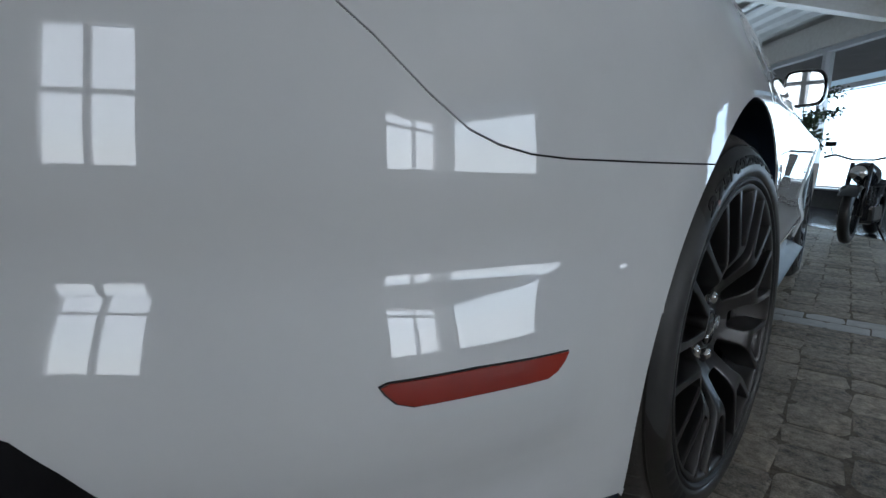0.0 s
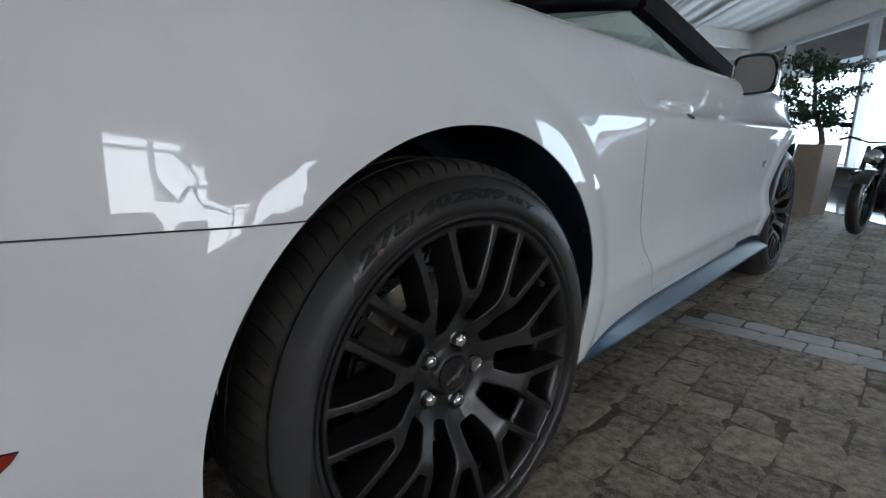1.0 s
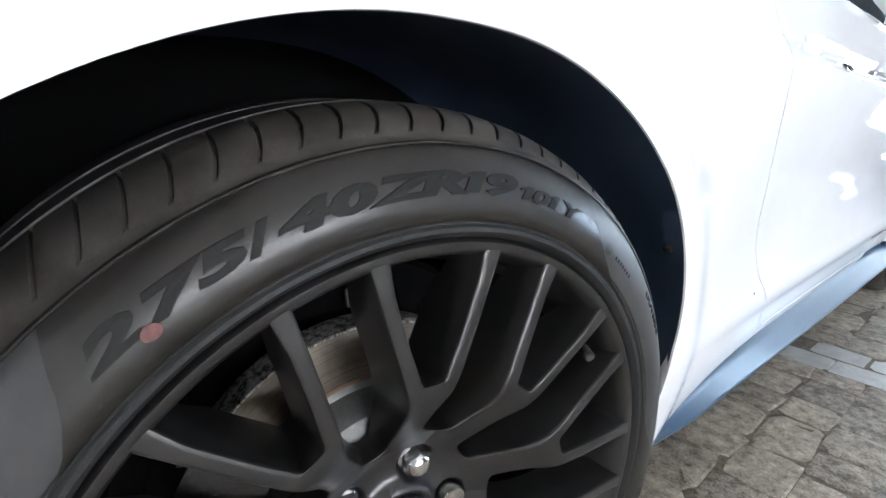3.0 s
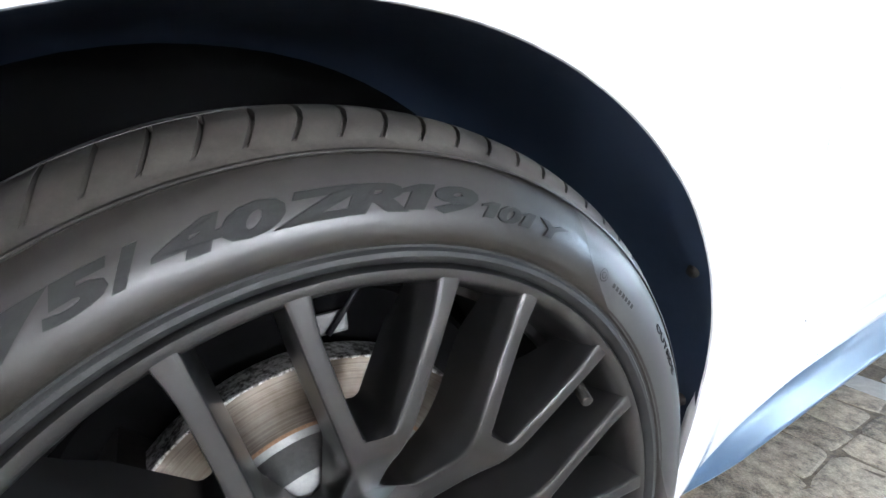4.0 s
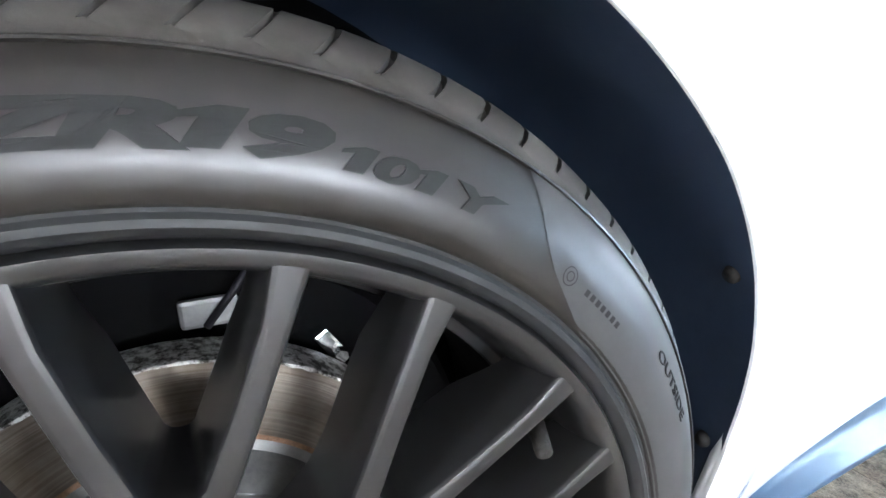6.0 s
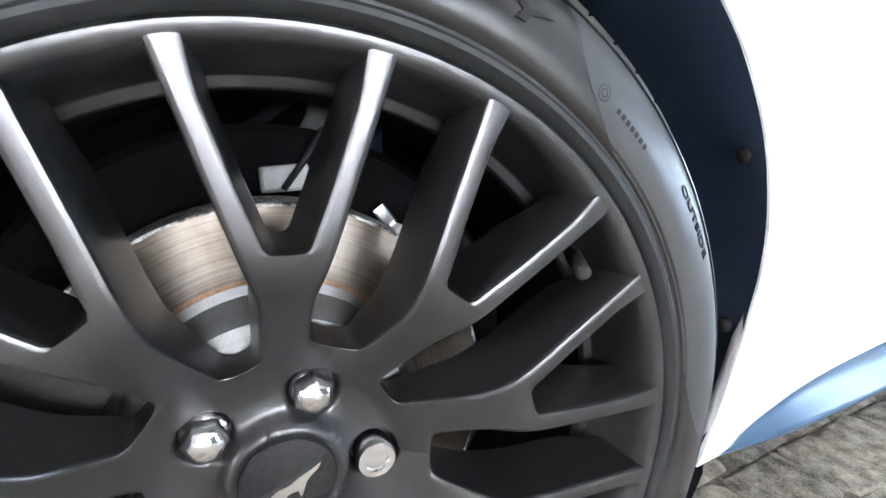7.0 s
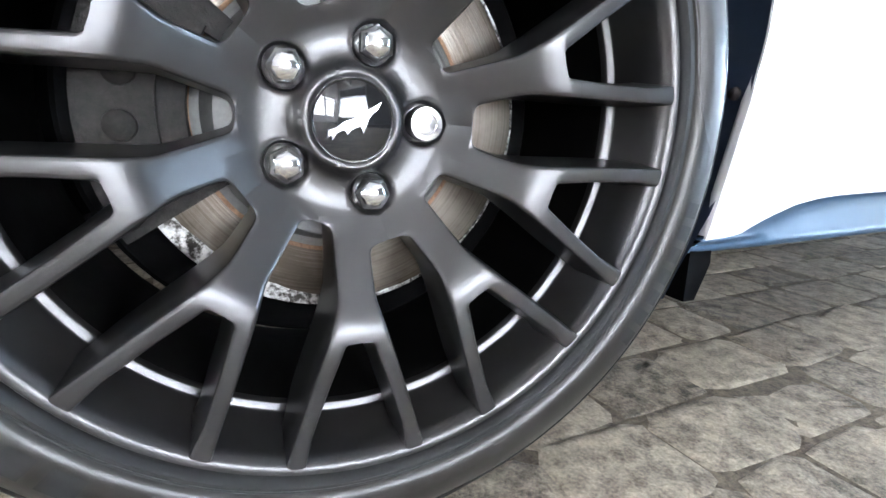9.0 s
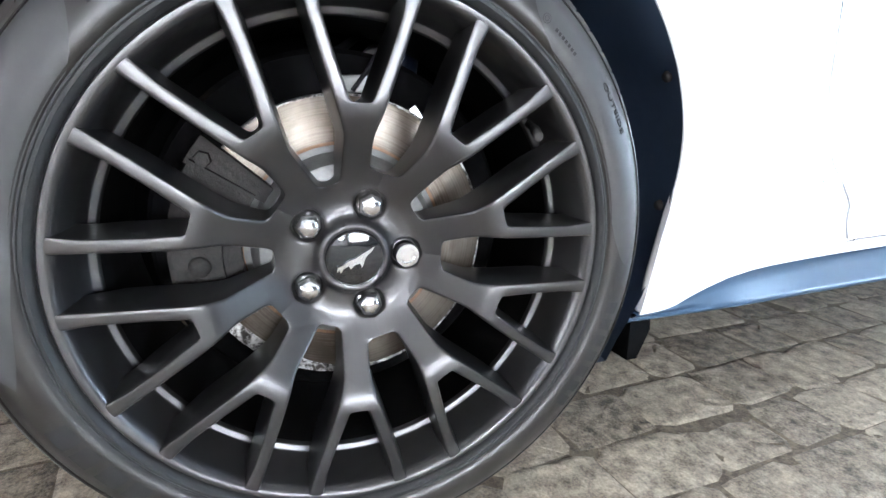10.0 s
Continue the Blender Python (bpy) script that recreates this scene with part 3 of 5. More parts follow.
GAP = 0.0012
DOOR_REAR = [(0.93, 0.292), (0.893, 0.294), (0.866, 0.32), (0.832, 0.36), (0.80, 0.388), (0.765, 0.43), (0.735, 0.49), (0.70, 0.58), (0.676, 0.66), (0.664, 0.74), (0.662, 0.80), (0.664, 0.83), (0.658, 0.89), (0.648, 0.95), (0.638, BELT)]
DOOR_FRONT = [(1.9, 0.292), (1.985, 0.33), (2.005, 0.38), (1.99, 0.42), (2.03, 0.5), (2.05, 0.62), (2.075, 0.78), (2.1, 0.9), (2.12, BELT)]
SEAM = [(-0.293, 0.634), (-0.45, 0.634), (-0.565, 0.635), (-0.61, 0.638), (-0.645, 0.645), (-0.675, 0.657), (-0.71, 0.683), (-0.755, 0.723), (-0.80, 0.757), (-0.86, 0.8), (-0.93, 0.83), (-1.05, 0.845)]


def shifted(line, ds, dz=0.0):
    return [(s + ds, z + dz) for s, z in line]


for flip in (False, True):
    a_seam = 134.8
    quarter = (rear_arch(7, a_seam - 1.0, 60) + shifted(SEAM, 0, GAP) + [(-1.05, BELT), (-0.5, BELT), (0.0, BELT), (0.5, BELT)]
               + shifted(DOOR_REAR[::-1], -GAP) + [(0.89, 0.288), (1.2, 0.288), (1.6, 0.288), (1.9, 0.288), (1.9, 0.266), (1.4, 0.266), (0.85, 0.264), (0.70, 0.264), (0.645, 0.262), (0.59, 0.256), (0.545, 0.245), (0.505, 0.233), (0.478, 0.227), (0.40, 0.226), (0.395, 0.28), (0.395, 0.34), (0.398, 0.375)])
    panel("quarter_panel", quarter, PAINT, car, flip=flip, depth=0.003)
    bumper = rear_arch(a_seam + 0.3, 199, 24) + [(-0.41, 0.215), (-0.5, 0.237), (-0.6, 0.262), (-0.75, 0.29), (-0.86, 0.312), (-0.92, 0.335), (-0.972, 0.367), (-1.002, 0.396), (-1.036, 0.422), (-1.1, 0.442), (-1.4, 0.45), (-1.85, 0.45), (-1.85, 0.8), (-1.4, 0.815)] + shifted(SEAM, 0, -GAP)[::-1]
    panel("rear_bumper", bumper, PAINT, car, flip=flip, depth=0.006, step=0.013)
    panel("door", shifted(DOOR_REAR, 0.0050) + shifted(DOOR_FRONT, -GAP * 3)[::-1], PAINT, car, flip=flip, depth=0.004)
    fender = shifted(DOOR_FRONT, GAP) + [(2.6, 0.985), (3.2, 0.93), (3.5, 0.86), (3.5, 0.5)] + arc(2.72, ZC, FRONT_ARCH, 20, 190, 40) + [(2.3, 0.27), (2.2, 0.285)]
    panel("front_fender", fender, PAINT, car, flip=flip)
    nose = [(3.504, 0.2), (3.504, 0.86), (3.8, 0.78), (4.25, 0.74), (4.25, 0.2)]
    panel("front_bumper", nose, PAINT, car, flip=flip)
    panel("front_bumper_side", [(3.04, 0.19), (3.497, 0.19), (3.497, 0.495)] + arc(2.72, ZC, FRONT_ARCH, 18, -20, 10), PAINT, car, flip=flip)
    valance = [(-0.42, 0.17), (-0.40, 0.22), (-0.5, 0.243), (-0.6, 0.268), (-0.75, 0.296), (-0.86, 0.318), (-0.92, 0.341), (-0.972, 0.373), (-1.002, 0.402), (-1.036, 0.428), (-1.1, 0.448), (-1.4, 0.456), (-1.85, 0.456), (-1.85, 0.24), (-1.2, 0.22), (-0.8, 0.2)]
    panel("rear_valance", valance, DARK, car, "black plastic lower bumper valance", flip=flip, lift=-0.012)
    lamp_poly = [(-1.06, 0.85), (-1.06, 0.93), (-1.2, 0.94), (-1.62, 0.94), (-1.62, 0.822)]
    panel("tail_lamp", lamp_poly, LAMP_RED, car, "dark red tail lamp lens", flip=flip, lift=0.002)
    f = mirrored if flip else Vector
    verts, faces = [], []
    top_line = eased([(0.398, 0.2245), (0.478, 0.2255), (0.505, 0.2315), (0.545, 0.2435), (0.59, 0.2545), (0.645, 0.2605), (0.70, 0.2625), (0.9, 0.2635), (1.9, 0.2645), (2.3, 0.2645)])
    stations = [0.398, 0.43, 0.478, 0.505, 0.525, 0.545, 0.565, 0.59, 0.615, 0.645, 0.70, 0.8, 1.0, 1.3, 1.6, 1.9, 2.2, 2.3, 2.34]
    for y in stations:
        zt = top_line(y) if y < 2.3 else 0.25
        xt = side(y, zt).x - 0.004
        k = smooth_step(0.39, 0.62, y)
        xb, zb = -0.006 + 0.018 * k, 0.2125 + 0.0055 * k
        for x, z in ((xt - 0.02, zt), (xt, zt), (xt + (xb - xt) * 0.35, zt + (zb - zt) * 0.40), (xt + (xb - xt) * 0.72, zt + (zb - zt) * 0.74), (xb - 0.004, zb + 0.0045), (xb - 0.0005, zb), (xb - 0.003, zb - 0.006), (xb - 0.012, zb - 0.011), (xb - 0.09, zb - 0.018)):
            verts.append(f((x, y, z)))
    for r in range(len(stations) - 1):
        for k in range(8):
            q = (r * 9 + k, r * 9 + k + 1, r * 9 + k + 10, r * 9 + k + 9)
            faces.append(q if flip else q[::-1])
    mesh_object("sill", verts, faces, SILL, car, "dark satin plastic side sill tinted with the sky's reflection")
    flange = []
    for y, z in ((0.402, 0.402), (0.399, 0.37), (0.396, 0.33), (0.395, 0.28), (0.397, 0.231)):
        e = side(y, z)
        flange += [f(e + Vector((-0.001, 0, 0))), f((e.x - 0.007, y - 0.002, z)), f((e.x - 0.013, y + 0.002, z))]
    mesh_object("arch_flange", flange, [(3 * r + k, 3 * r + k + 1, 3 * r + k + 4, 3 * r + k + 3) for r in range(4) for k in range(2)], PAINT, car, "white turned-in arch flange")
    marker = [(-0.753, 0.4465), (-0.745, 0.449), (-0.665, 0.4495), (-0.561, 0.446), (-0.567, 0.438), (-0.577, 0.430), (-0.589, 0.4258), (-0.665, 0.427), (-0.724, 0.4275), (-0.739, 0.432), (-0.748, 0.440)]
    seat = [((s + 0.657) * 1.02 - 0.657, (z - 0.438) * 1.13 + 0.438) for s, z in marker]
    lens = panel("marker_lamp", marker, LAMP_RED, car, "red side marker lamp", flip=flip, lift=0.003, step=0.01, depth=0.006)
    panel("marker_seal", seat, DARK, lens, flip=flip, lift=0.0008, step=0.01, depth=0.004)

for flip in (False, True):
    shell = (rear_arch(-10, 200, 40, 0.012) + [(-0.5, 0.26), (-0.94, 0.4), (-1.85, 0.44), (-1.85, 0.93), (-1.2, 0.97), (2.1, 0.97), (3.2, 0.9), (3.9, 0.74), (3.9, 0.22), (3.1, 0.22)]
             + arc(2.72, ZC, FRONT_ARCH + 0.012, -10, 200, 40) + [(2.3, 0.22)])
    panel("inner_body", shell[::-1], DARK, car, "dark inner body shell", flip=flip, lift=-0.017, step=0.04, depth=0.002)

panel("paint_chip", arc(0.737, 0.405, 0.0022, 0, 330, 11), DARK, car, "tiny dark chip in the paint", lift=0.0006, depth=0.0005, step=0.01)

# top of the body: boot deck, bonnet, cabin tub
def deck(name, s0, s1, mat, sag, label="", steps=26, across=10, z_in=0.0):
    verts, faces = [], []
    for i in range(steps + 1):
        e = side(s0 + (s1 - s0) * i / steps, BELT)
        top = e.z + z_in
        for k in range(2 * across + 1):
            t = k / across
            x = e.x + (XC - e.x) * t
            verts.append((x, e.y, top + sag * (1 - (t - 1) ** 2)))
    w = 2 * across + 1
    for i in range(steps):
        for k in range(2 * across):
            faces.append((i * w + k, i * w + k + 1, (i + 1) * w + k + 1, (i + 1) * w + k))
    return mesh_object(name, verts, faces, mat, car, label)


deck("boot_lid", -1.5, 0.28, PAINT, 0.035)
deck("cabin_tub", 0.285, 2.05, DARK, -0.35, "dark open cabin", z_in=-0.02)
deck("bonnet", 2.055, 3.95, PAINT, 0.05, z_in=-0.004)

# windscreen surround
for flip in (False, True):
    f = mirrored if flip else Vector
    bm = bmesh.new()
    run = [(-0.16, 2.17, 0.945), (-0.185, 2.08, 0.985), (-0.28, 1.78, 1.115), (-0.352, 1.55, 1.212), (-0.38, 1.47, 1.245)]
    rows = []
    for i, p in enumerate(run):
        p = Vector(p)
        d = (Vector(run[min(i + 1, 4)]) - Vector(run[max(i - 1, 0)])).normalized()
        wide = d.cross(Vector((0.9, 0.1, 0.25))).normalized()
        thick = d.cross(wide).normalized()
        rows.append([bm.verts.new(f(p + wide * a + thick * b)) for a, b in ((-0.062, -0.018), (-0.05, -0.03), (0.05, -0.03), (0.062, -0.018), (0.062, 0.02), (0.04, 0.032), (-0.05, 0.032), (-0.062, 0.02))])
    for r, q in zip(rows, rows[1:]):
        for k in range(8):
            bm.faces.new((r[k], r[(k + 1) % 8], q[(k + 1) % 8], q[k]))
    bm.faces.new(rows[0])
    bm.faces.new(rows[-1])
    part("windscreen_pillar", bm, DARK, car, "black windscreen pillar", angle=40)
bm = bmesh.new()
tube_into(bm, [(-0.375 + (2 * XC + 0.75) * t, 1.48 - 0.06 * math.sin(math.pi * t), 1.24 + 0.03 * math.sin(math.pi * t)) for t in (k / 12 for k in range(13))], 0.038, 10)
part("windscreen_header", bm, DARK, car, "black windscreen header rail", smooth=True)
verts, faces = [], []
for i in range(9):
    v = i / 8
    for k in range(13):
        t = k / 12
        a, b = Vector((-0.195, 2.1, 0.965)), Vector((-0.375, 1.48, 1.24))
        e = a.lerp(b, v)
        verts.append((e.x + (2 * XC - 2 * e.x) * t, e.y + 0.16 * (1 - 0.7 * v) * math.sin(math.pi * t), e.z + 0.02 * math.sin(math.pi * t)))
for i in range(8):
    for k in range(12):
        faces.append((i * 13 + k, i * 13 + k + 1, (i + 1) * 13 + k + 1, (i + 1) * 13 + k))
screen = mesh_object("windscreen", verts, faces, TINTED, car, "greenish tinted windscreen")
screen.visible_shadow = False
sol = screen.modifiers.new("thickness", "SOLIDIFY")
sol.thickness = 0.005

# door mirrors
def door_mirror(flip):
    f = (lambda v: mirrored(v)) if flip else (lambda v: Vector(v))
    cx, cy, cz, w, h = -0.044, 1.865, 0.985, 0.086, 0.084
    outline = [(-w, -h * 0.75), (-w * 0.82, -h), (w * 0.7, -h * 0.9), (w * 0.95, -h * 0.55), (w, h * 0.2), (w * 0.8, h * 0.85), (w * 0.4, h), (-w * 0.7, h * 0.95), (-w * 0.95, h * 0.7)]
    for _ in range(2):
        outline = [(u[0] * k + v[0] * (1 - k), u[1] * k + v[1] * (1 - k)) for u, v in zip(outline, outline[1:] + outline[:1]) for k in (0.75, 0.25)]

    def ring(bm, y, k, grow=0.0):
        return [bm.verts.new(f((cx + a * k + math.copysign(grow, a), cy + y, cz + b * k + math.copysign(grow, b)))) for a, b in outline]

    bm = bmesh.new()
    rings = [ring(bm, 0.02, 0.84), ring(bm, -0.004, 0.88), ring(bm, -0.008, 0.96), ring(bm, 0.0, 1.0), ring(bm, 0.04, 1.02), ring(bm, 0.085, 0.86), ring(bm, 0.115, 0.55)]
    for r, q in zip(rings, rings[1:]):
        for k in range(len(outline)):
            bm.faces.new((r[k], r[(k + 1) % len(outline)], q[(k + 1) % len(outline)], q[k]))
    bm.faces.new(rings[-1])
    house = part("door_mirror", bm, GLOSS_BLACK, car, "black door mirror housing", angle=60)
    bm = bmesh.new()
    bm.faces.new([bm.verts.new(f((cx + a * 0.86, cy + 0.012 + a * 0.09 - b * 0.02, cz + b * 0.86))) for a, b in outline])
    part("mirror_glass", bm, MIRROR, house, "silvered mirror glass")
    part("mirror_arm", tube([f(p) for p in ((-0.085, 1.905, 0.962), (-0.12, 1.93, 0.955), (-0.165, 1.97, 0.945))], [0.022, 0.020, 0.028], 10), GLOSS_BLACK, house, smooth=True)
    return house


for flip in (False, True):
    door_mirror(flip)

# door handle: a recessed cup with a bar across it
for flip in (False, True):
    bm = bmesh.new()
    f = mirrored if flip else Vector
    rows = []
    for i in range(9):
        t = i / 8
        s = 0.79 + 0.275 * t
        e, nrm = side(s, 0.816 - 0.008 * t), side_normal(s, 0.83)
        h = 0.017 * (0.35 + 0.65 * math.sin(math.pi * (0.08 + 0.84 * t)))
        up = Vector((0, 0, 1))
        out = 0.016 * math.sin(math.pi * min(1.0, 0.12 + 0.76 * t)) ** 0.6 if 0 < i < 8 else 0.002
        rows.append([bm.verts.new(f(e + up * b + nrm * a)) for a, b in ((-0.006, -h), (out * 0.5, -h * 0.95), (out * 0.9, -h * 0.6), (out, -h * 0.1), (out * 0.8, h * 0.5), (out * 0.4, h * 0.95), (-0.004, h * 1.3))])
    for r, q in zip(rows, rows[1:]):
        for k in range(6):
            bm.faces.new((r[k], r[k + 1], q[k + 1], q[k]))
    part("door_handle", bm, PAINT, car, "white pull door handle", smooth=True)
    cup = [(0.955, 0.789), (0.965, 0.784), (0.992, 0.784), (1.0, 0.789), (0.99, 0.796), (0.965, 0.796)]
    panel("handle_cup", cup, DARK, car, "dark handle recess", flip=flip, lift=0.0012, depth=0.002, step=0.01)
    for a, b, c, d in ((2.095, 0.637, 2.112, 0.622), (2.117, 0.637, 2.142, 0.627), (2.117, 0.618, 2.135, 0.611)):
        panel("fender_badge", [(a, b), (c, b), (c, d), (a, d)], CHROME if b > 0.63 else DARK, car, "small dark and chrome badge", flip=flip, lift=0.003, depth=0.004, step=0.02)

# ---- wheels ----
wheel = part("wheel", turned_bm([(0.024, 0.2648), (0.0300, 0.2660), (0.0338, 0.2635), (0.0340, 0.2585), (0.0310, 0.2548), (0.0220, 0.2515), (0.005, 0.2472), (-0.020, 0.2440), (-0.0215, 0.2432), (-0.0222, 0.2422), (-0.0226, 0.2370), (-0.0236, 0.2360), (-0.03, 0.2354), (-0.06, 0.2335), (-0.10, 0.2325), (-0.15, 0.2325), (-0.178, 0.236), (-0.19, 0.239), (-0.2, 0.245), (-0.206, 0.252), (-0.21, 0.264), (-0.214, 0.264), (-0.214, 0.258), (-0.2, 0.250), (-0.1, 0.240), (0.016, 0.2535)], 180, True), RIM, car, "satin black alloy wheel with ten split spokes", angle=50)
# faces deep in the barrel take the colour darkened for shade
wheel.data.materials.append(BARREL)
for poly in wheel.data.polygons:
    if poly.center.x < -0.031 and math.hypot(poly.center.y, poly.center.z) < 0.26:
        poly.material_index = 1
wheel.location, wheel.rotation_euler = (0, 0, ZC), (0, 0, radians(-6.3))
PHI = -0.44  # how far the wheel has rolled, in degrees


HUB = eased([(0.030, -0.0065), (0.034, -0.0048), (0.037, -0.0062), (0.041, -0.0130), (0.046, -0.0156), (0.055, -0.0163), (0.066, -0.0148), (0.075, -0.0112), (0.088, -0.0042), (0.10, 0.0035), (0.115, 0.0133), (0.128, 0.0222), (0.135, 0.0267), (0.141, 0.0300), (0.147, 0.0323), (0.154, 0.0338), (0.165, 0.0347), (0.2, 0.0346), (0.23, 0.0342), (0.256, 0.0335)])
CROTCH = 0.1568  # where a spoke forks
END_NUT, END_FREE = 0.0926, 0.0779  # where the windows begin, behind a nut and between two


def spoke_edge(end):
    """Half the spoke's width along its length: straight stem, tight corner at the hub, straight arm."""
    return eased([(end - 0.03, 0.034), (end - 0.0045, 0.0300), (end - 0.003, 0.0262), (end - 0.0012, 0.0213), (end + 0.0006, 0.0180), (end + 0.0024, 0.0160), (end + 0.0045, 0.0148), (end + 0.0075, 0.0143), (0.118, 0.0142), (0.127, 0.0146), (0.135, 0.0166), (0.15, 0.0215), (0.165, 0.0265), (0.2, 0.0380), (0.23, 0.0476), (0.256, 0.0560)])


EDGE_NUT, EDGE_FREE = spoke_edge(END_NUT), spoke_edge(END_FREE)


def half_spoke(bm, sgn, by_nut):
    """One arm of a split spoke with its half of the stem, in (radial, across) places."""
    rows = []
    edge, end = (EDGE_NUT, END_NUT) if by_nut else (EDGE_FREE, END_FREE)
    stations = sorted([0.0715] + [e + d for e in (END_NUT, END_FREE) for d in (-0.0045, -0.003, -0.0012, 0.0006, 0.0024, 0.0045, 0.0075)] + [0.108, 0.115, 0.121, 0.127, 0.131, 0.135, 0.138, 0.141, 0.144, 0.147, 0.151, CROTCH - 0.0016, CROTCH, CROTCH + 0.0006, CROTCH + 0.0016, CROTCH + 0.0036, 0.166, 0.175, 0.19, 0.21, 0.23, 0.24, 0.247, 0.252, 0.256])
    for a in stations:
        out = edge(a)
        wide = 0.0132 if a < 0.232 else 0.0132 + (a - 0.232) * 0.16
        inn = 0.0
        if a > CROTCH:  # the fork ends in a short straight edge with rounded corners
            full = out - wide * (1 + 0.08 * smooth_step(0.19, 0.165, a))
            inn = max(full * min(1.0, 0.62 + 0.38 * math.sqrt((a - CROTCH) / 0.0036)), 0.0)
        h = HUB(math.hypot(a, (min(out, 0.0146) + inn) / 2))
        near = smooth_step(end + 0.005, end - 0.004, a)  # the stems run into the hub plate
        drop = 0.022 + 0.032 * smooth_step(0.06, 0.15, a) - 0.02 * smooth_step(0.2, 0.255, a)
        c = 0.0030 * (1 - 0.8 * near)
        ci = min(0.0028, inn * 0.6)
        prof = [(out + 0.0030, -drop), (out + 0.0010, -drop * 0.35), (out, -c * 1.25), (out - c * 0.10, -c * 0.62), (out - c * 0.36, -c * 0.2), (out - c, 0.0), (out - c * 1.26, 0.00008), ((out - c + inn + ci) / 2, 0.00015), (inn + ci * 1.28, 0.00008), (inn + ci, 0.0), (inn + ci * 0.36, -ci * 0.2), (inn + ci * 0.10, -ci * 0.62), (inn, -ci * 1.25), (inn - min(0.0012, inn), -drop * 0.35), (inn - min(0.004, inn), -drop)]
        rows.append([bm.verts.new((h * (1 - near) + HUB(math.hypot(a, u)) * near + z + 0.0002, a, sgn * u)) for u, z in prof])
    for r, q in zip(rows, rows[1:]):
        for k in range(len(r)):
            bm.faces.new((r[k], r[(k + 1) % len(r)], q[(k + 1) % len(r)], q[k]))
    bm.faces.new(rows[-1])


def spoke_mesh(nut_side):
    bm = bmesh.new()
    for sgn in (1, -1):
        half_spoke(bm, sgn, sgn == nut_side)
    bmesh.ops.remove_doubles(bm, verts=bm.verts, dist=1e-6)
    inner = [f for f in bm.faces if all(abs(v.co.z) < 1e-6 for v in f.verts)]
    bmesh.ops.delete(bm, geom=inner, context="FACES_ONLY")
    return bm


spokes = {}
for k in range(10):
    if k % 2 not in spokes:
        ob = part("spoke", spoke_mesh((-1, 1)[k % 2]), RIM, wheel, angle=38)
        spokes[k % 2] = ob.data
    else:
        ob = new("spoke", spokes[k % 2])
        ob.parent = wheel
    ob.rotation_euler = (radians(18 + PHI + 36 * k), 0, 0)

# hub plate with five nut pockets
verts, faces = [], []
POCKET, LUG_R = 0.0172, 0.05715
for k in range(5):
    base = len(verts)
    steps, layers = 60, 7
    for i in range(steps):
        a = 2 * math.pi * i / steps
        dy, dz = math.cos(a), math.sin(a)
        lo, hi = 0.0, 0.08
        for _ in range(24):
            mid = (lo + hi) / 2
            y, z = LUG_R + dy * mid, dz * mid
            r, ang = math.hypot(y, z), abs(math.atan2(z, y))
            limit = 0.0925 / math.cos(ang) if ang < math.pi / 10 else 0.0785 / math.cos(math.pi / 5 - ang)
            inside = 0.0300 < r < limit and ang < math.pi / 5
            lo, hi = (mid, hi) if inside else (lo, mid)
        for x_drop, rr in ((-0.014, 0.006), (-0.0125, POCKET - 0.0022), (-0.004, POCKET - 0.0008), (-0.0012, POCKET), (0.0, POCKET + 0.0014)):
            y, z = LUG_R + dy * rr, dz * rr
            verts.append((HUB(math.hypot(y, z)) + x_drop, y, z))
        for j in range(1, layers + 1):
            rr = POCKET + 0.0014 + (lo - POCKET - 0.0014) * j / layers
            y, z = LUG_R + dy * rr, dz * rr
            verts.append((HUB(math.hypot(y, z)), y, z))
    w = 5 + layers
    for i in range(steps):
        for j in range(w - 1):
            a, b = base + i * w + j, base + (i + 1) % steps * w + j
            faces.append((a, a + 1, b + 1, b))
    turn = Matrix.Rotation(radians(72 * k + PHI), 3, "X")
    for i in range(base, len(verts)):
        verts[i] = tuple(turn @ Vector(verts[i]))
bm = bmesh.new()
vs = [bm.verts.new(v) for v in verts]
for f in faces:
    bm.faces.new([vs[i] for i in f])
bmesh.ops.remove_doubles(bm, verts=bm.verts, dist=1e-5)
rim_edges = [e for e in bm.edges if e.is_boundary and all(math.hypot(v.co.y, v.co.z) > 0.072 for v in e.verts)]
out = bmesh.ops.extrude_edge_only(bm, edges=rim_edges)
for v in [g for g in out["geom"] if isinstance(g, bmesh.types.BMVert)]:
    v.co.x -= 0.03
part("hub", bm, RIM, wheel, angle=45)

# centre cap with a plain bright emblem
cap = part("centre_cap", turned_bm([(-0.01, 0.0305), (0.0035, 0.0305), (0.0048, 0.0297), (0.0048, 0.0288), (0.0042, 0.0282), (0.0062, 0.018), (0.0068, 0.009), (0.007, 0.0)], 72), GLOSS_BLACK, wheel, "gloss black centre cap with a bright emblem", angle=50)
bm = bmesh.new()
streak = [(-0.0205, -0.0135), (-0.0195, -0.0075), (-0.0135, -0.0055), (-0.008, -0.001), (0.0, 0.0015), (0.006, 0.006), (0.0125, 0.0095), (0.0205, 0.0145), (0.018, 0.0095), (0.0135, 0.0055), (0.0105, 0.0015), (0.0085, -0.0055), (0.0068, -0.0095), (0.005, -0.004), (-0.001, -0.0055), (-0.0055, -0.0105), (-0.0075, -0.0065), (-0.013, -0.0095), (-0.0165, -0.0145), (-0.0178, -0.0105)]
low = [bm.verts.new((0.0045, a, b)) for a, b in streak]
top = [bm.verts.new((0.0092, a * 0.94, b * 0.94)) for a, b in streak]
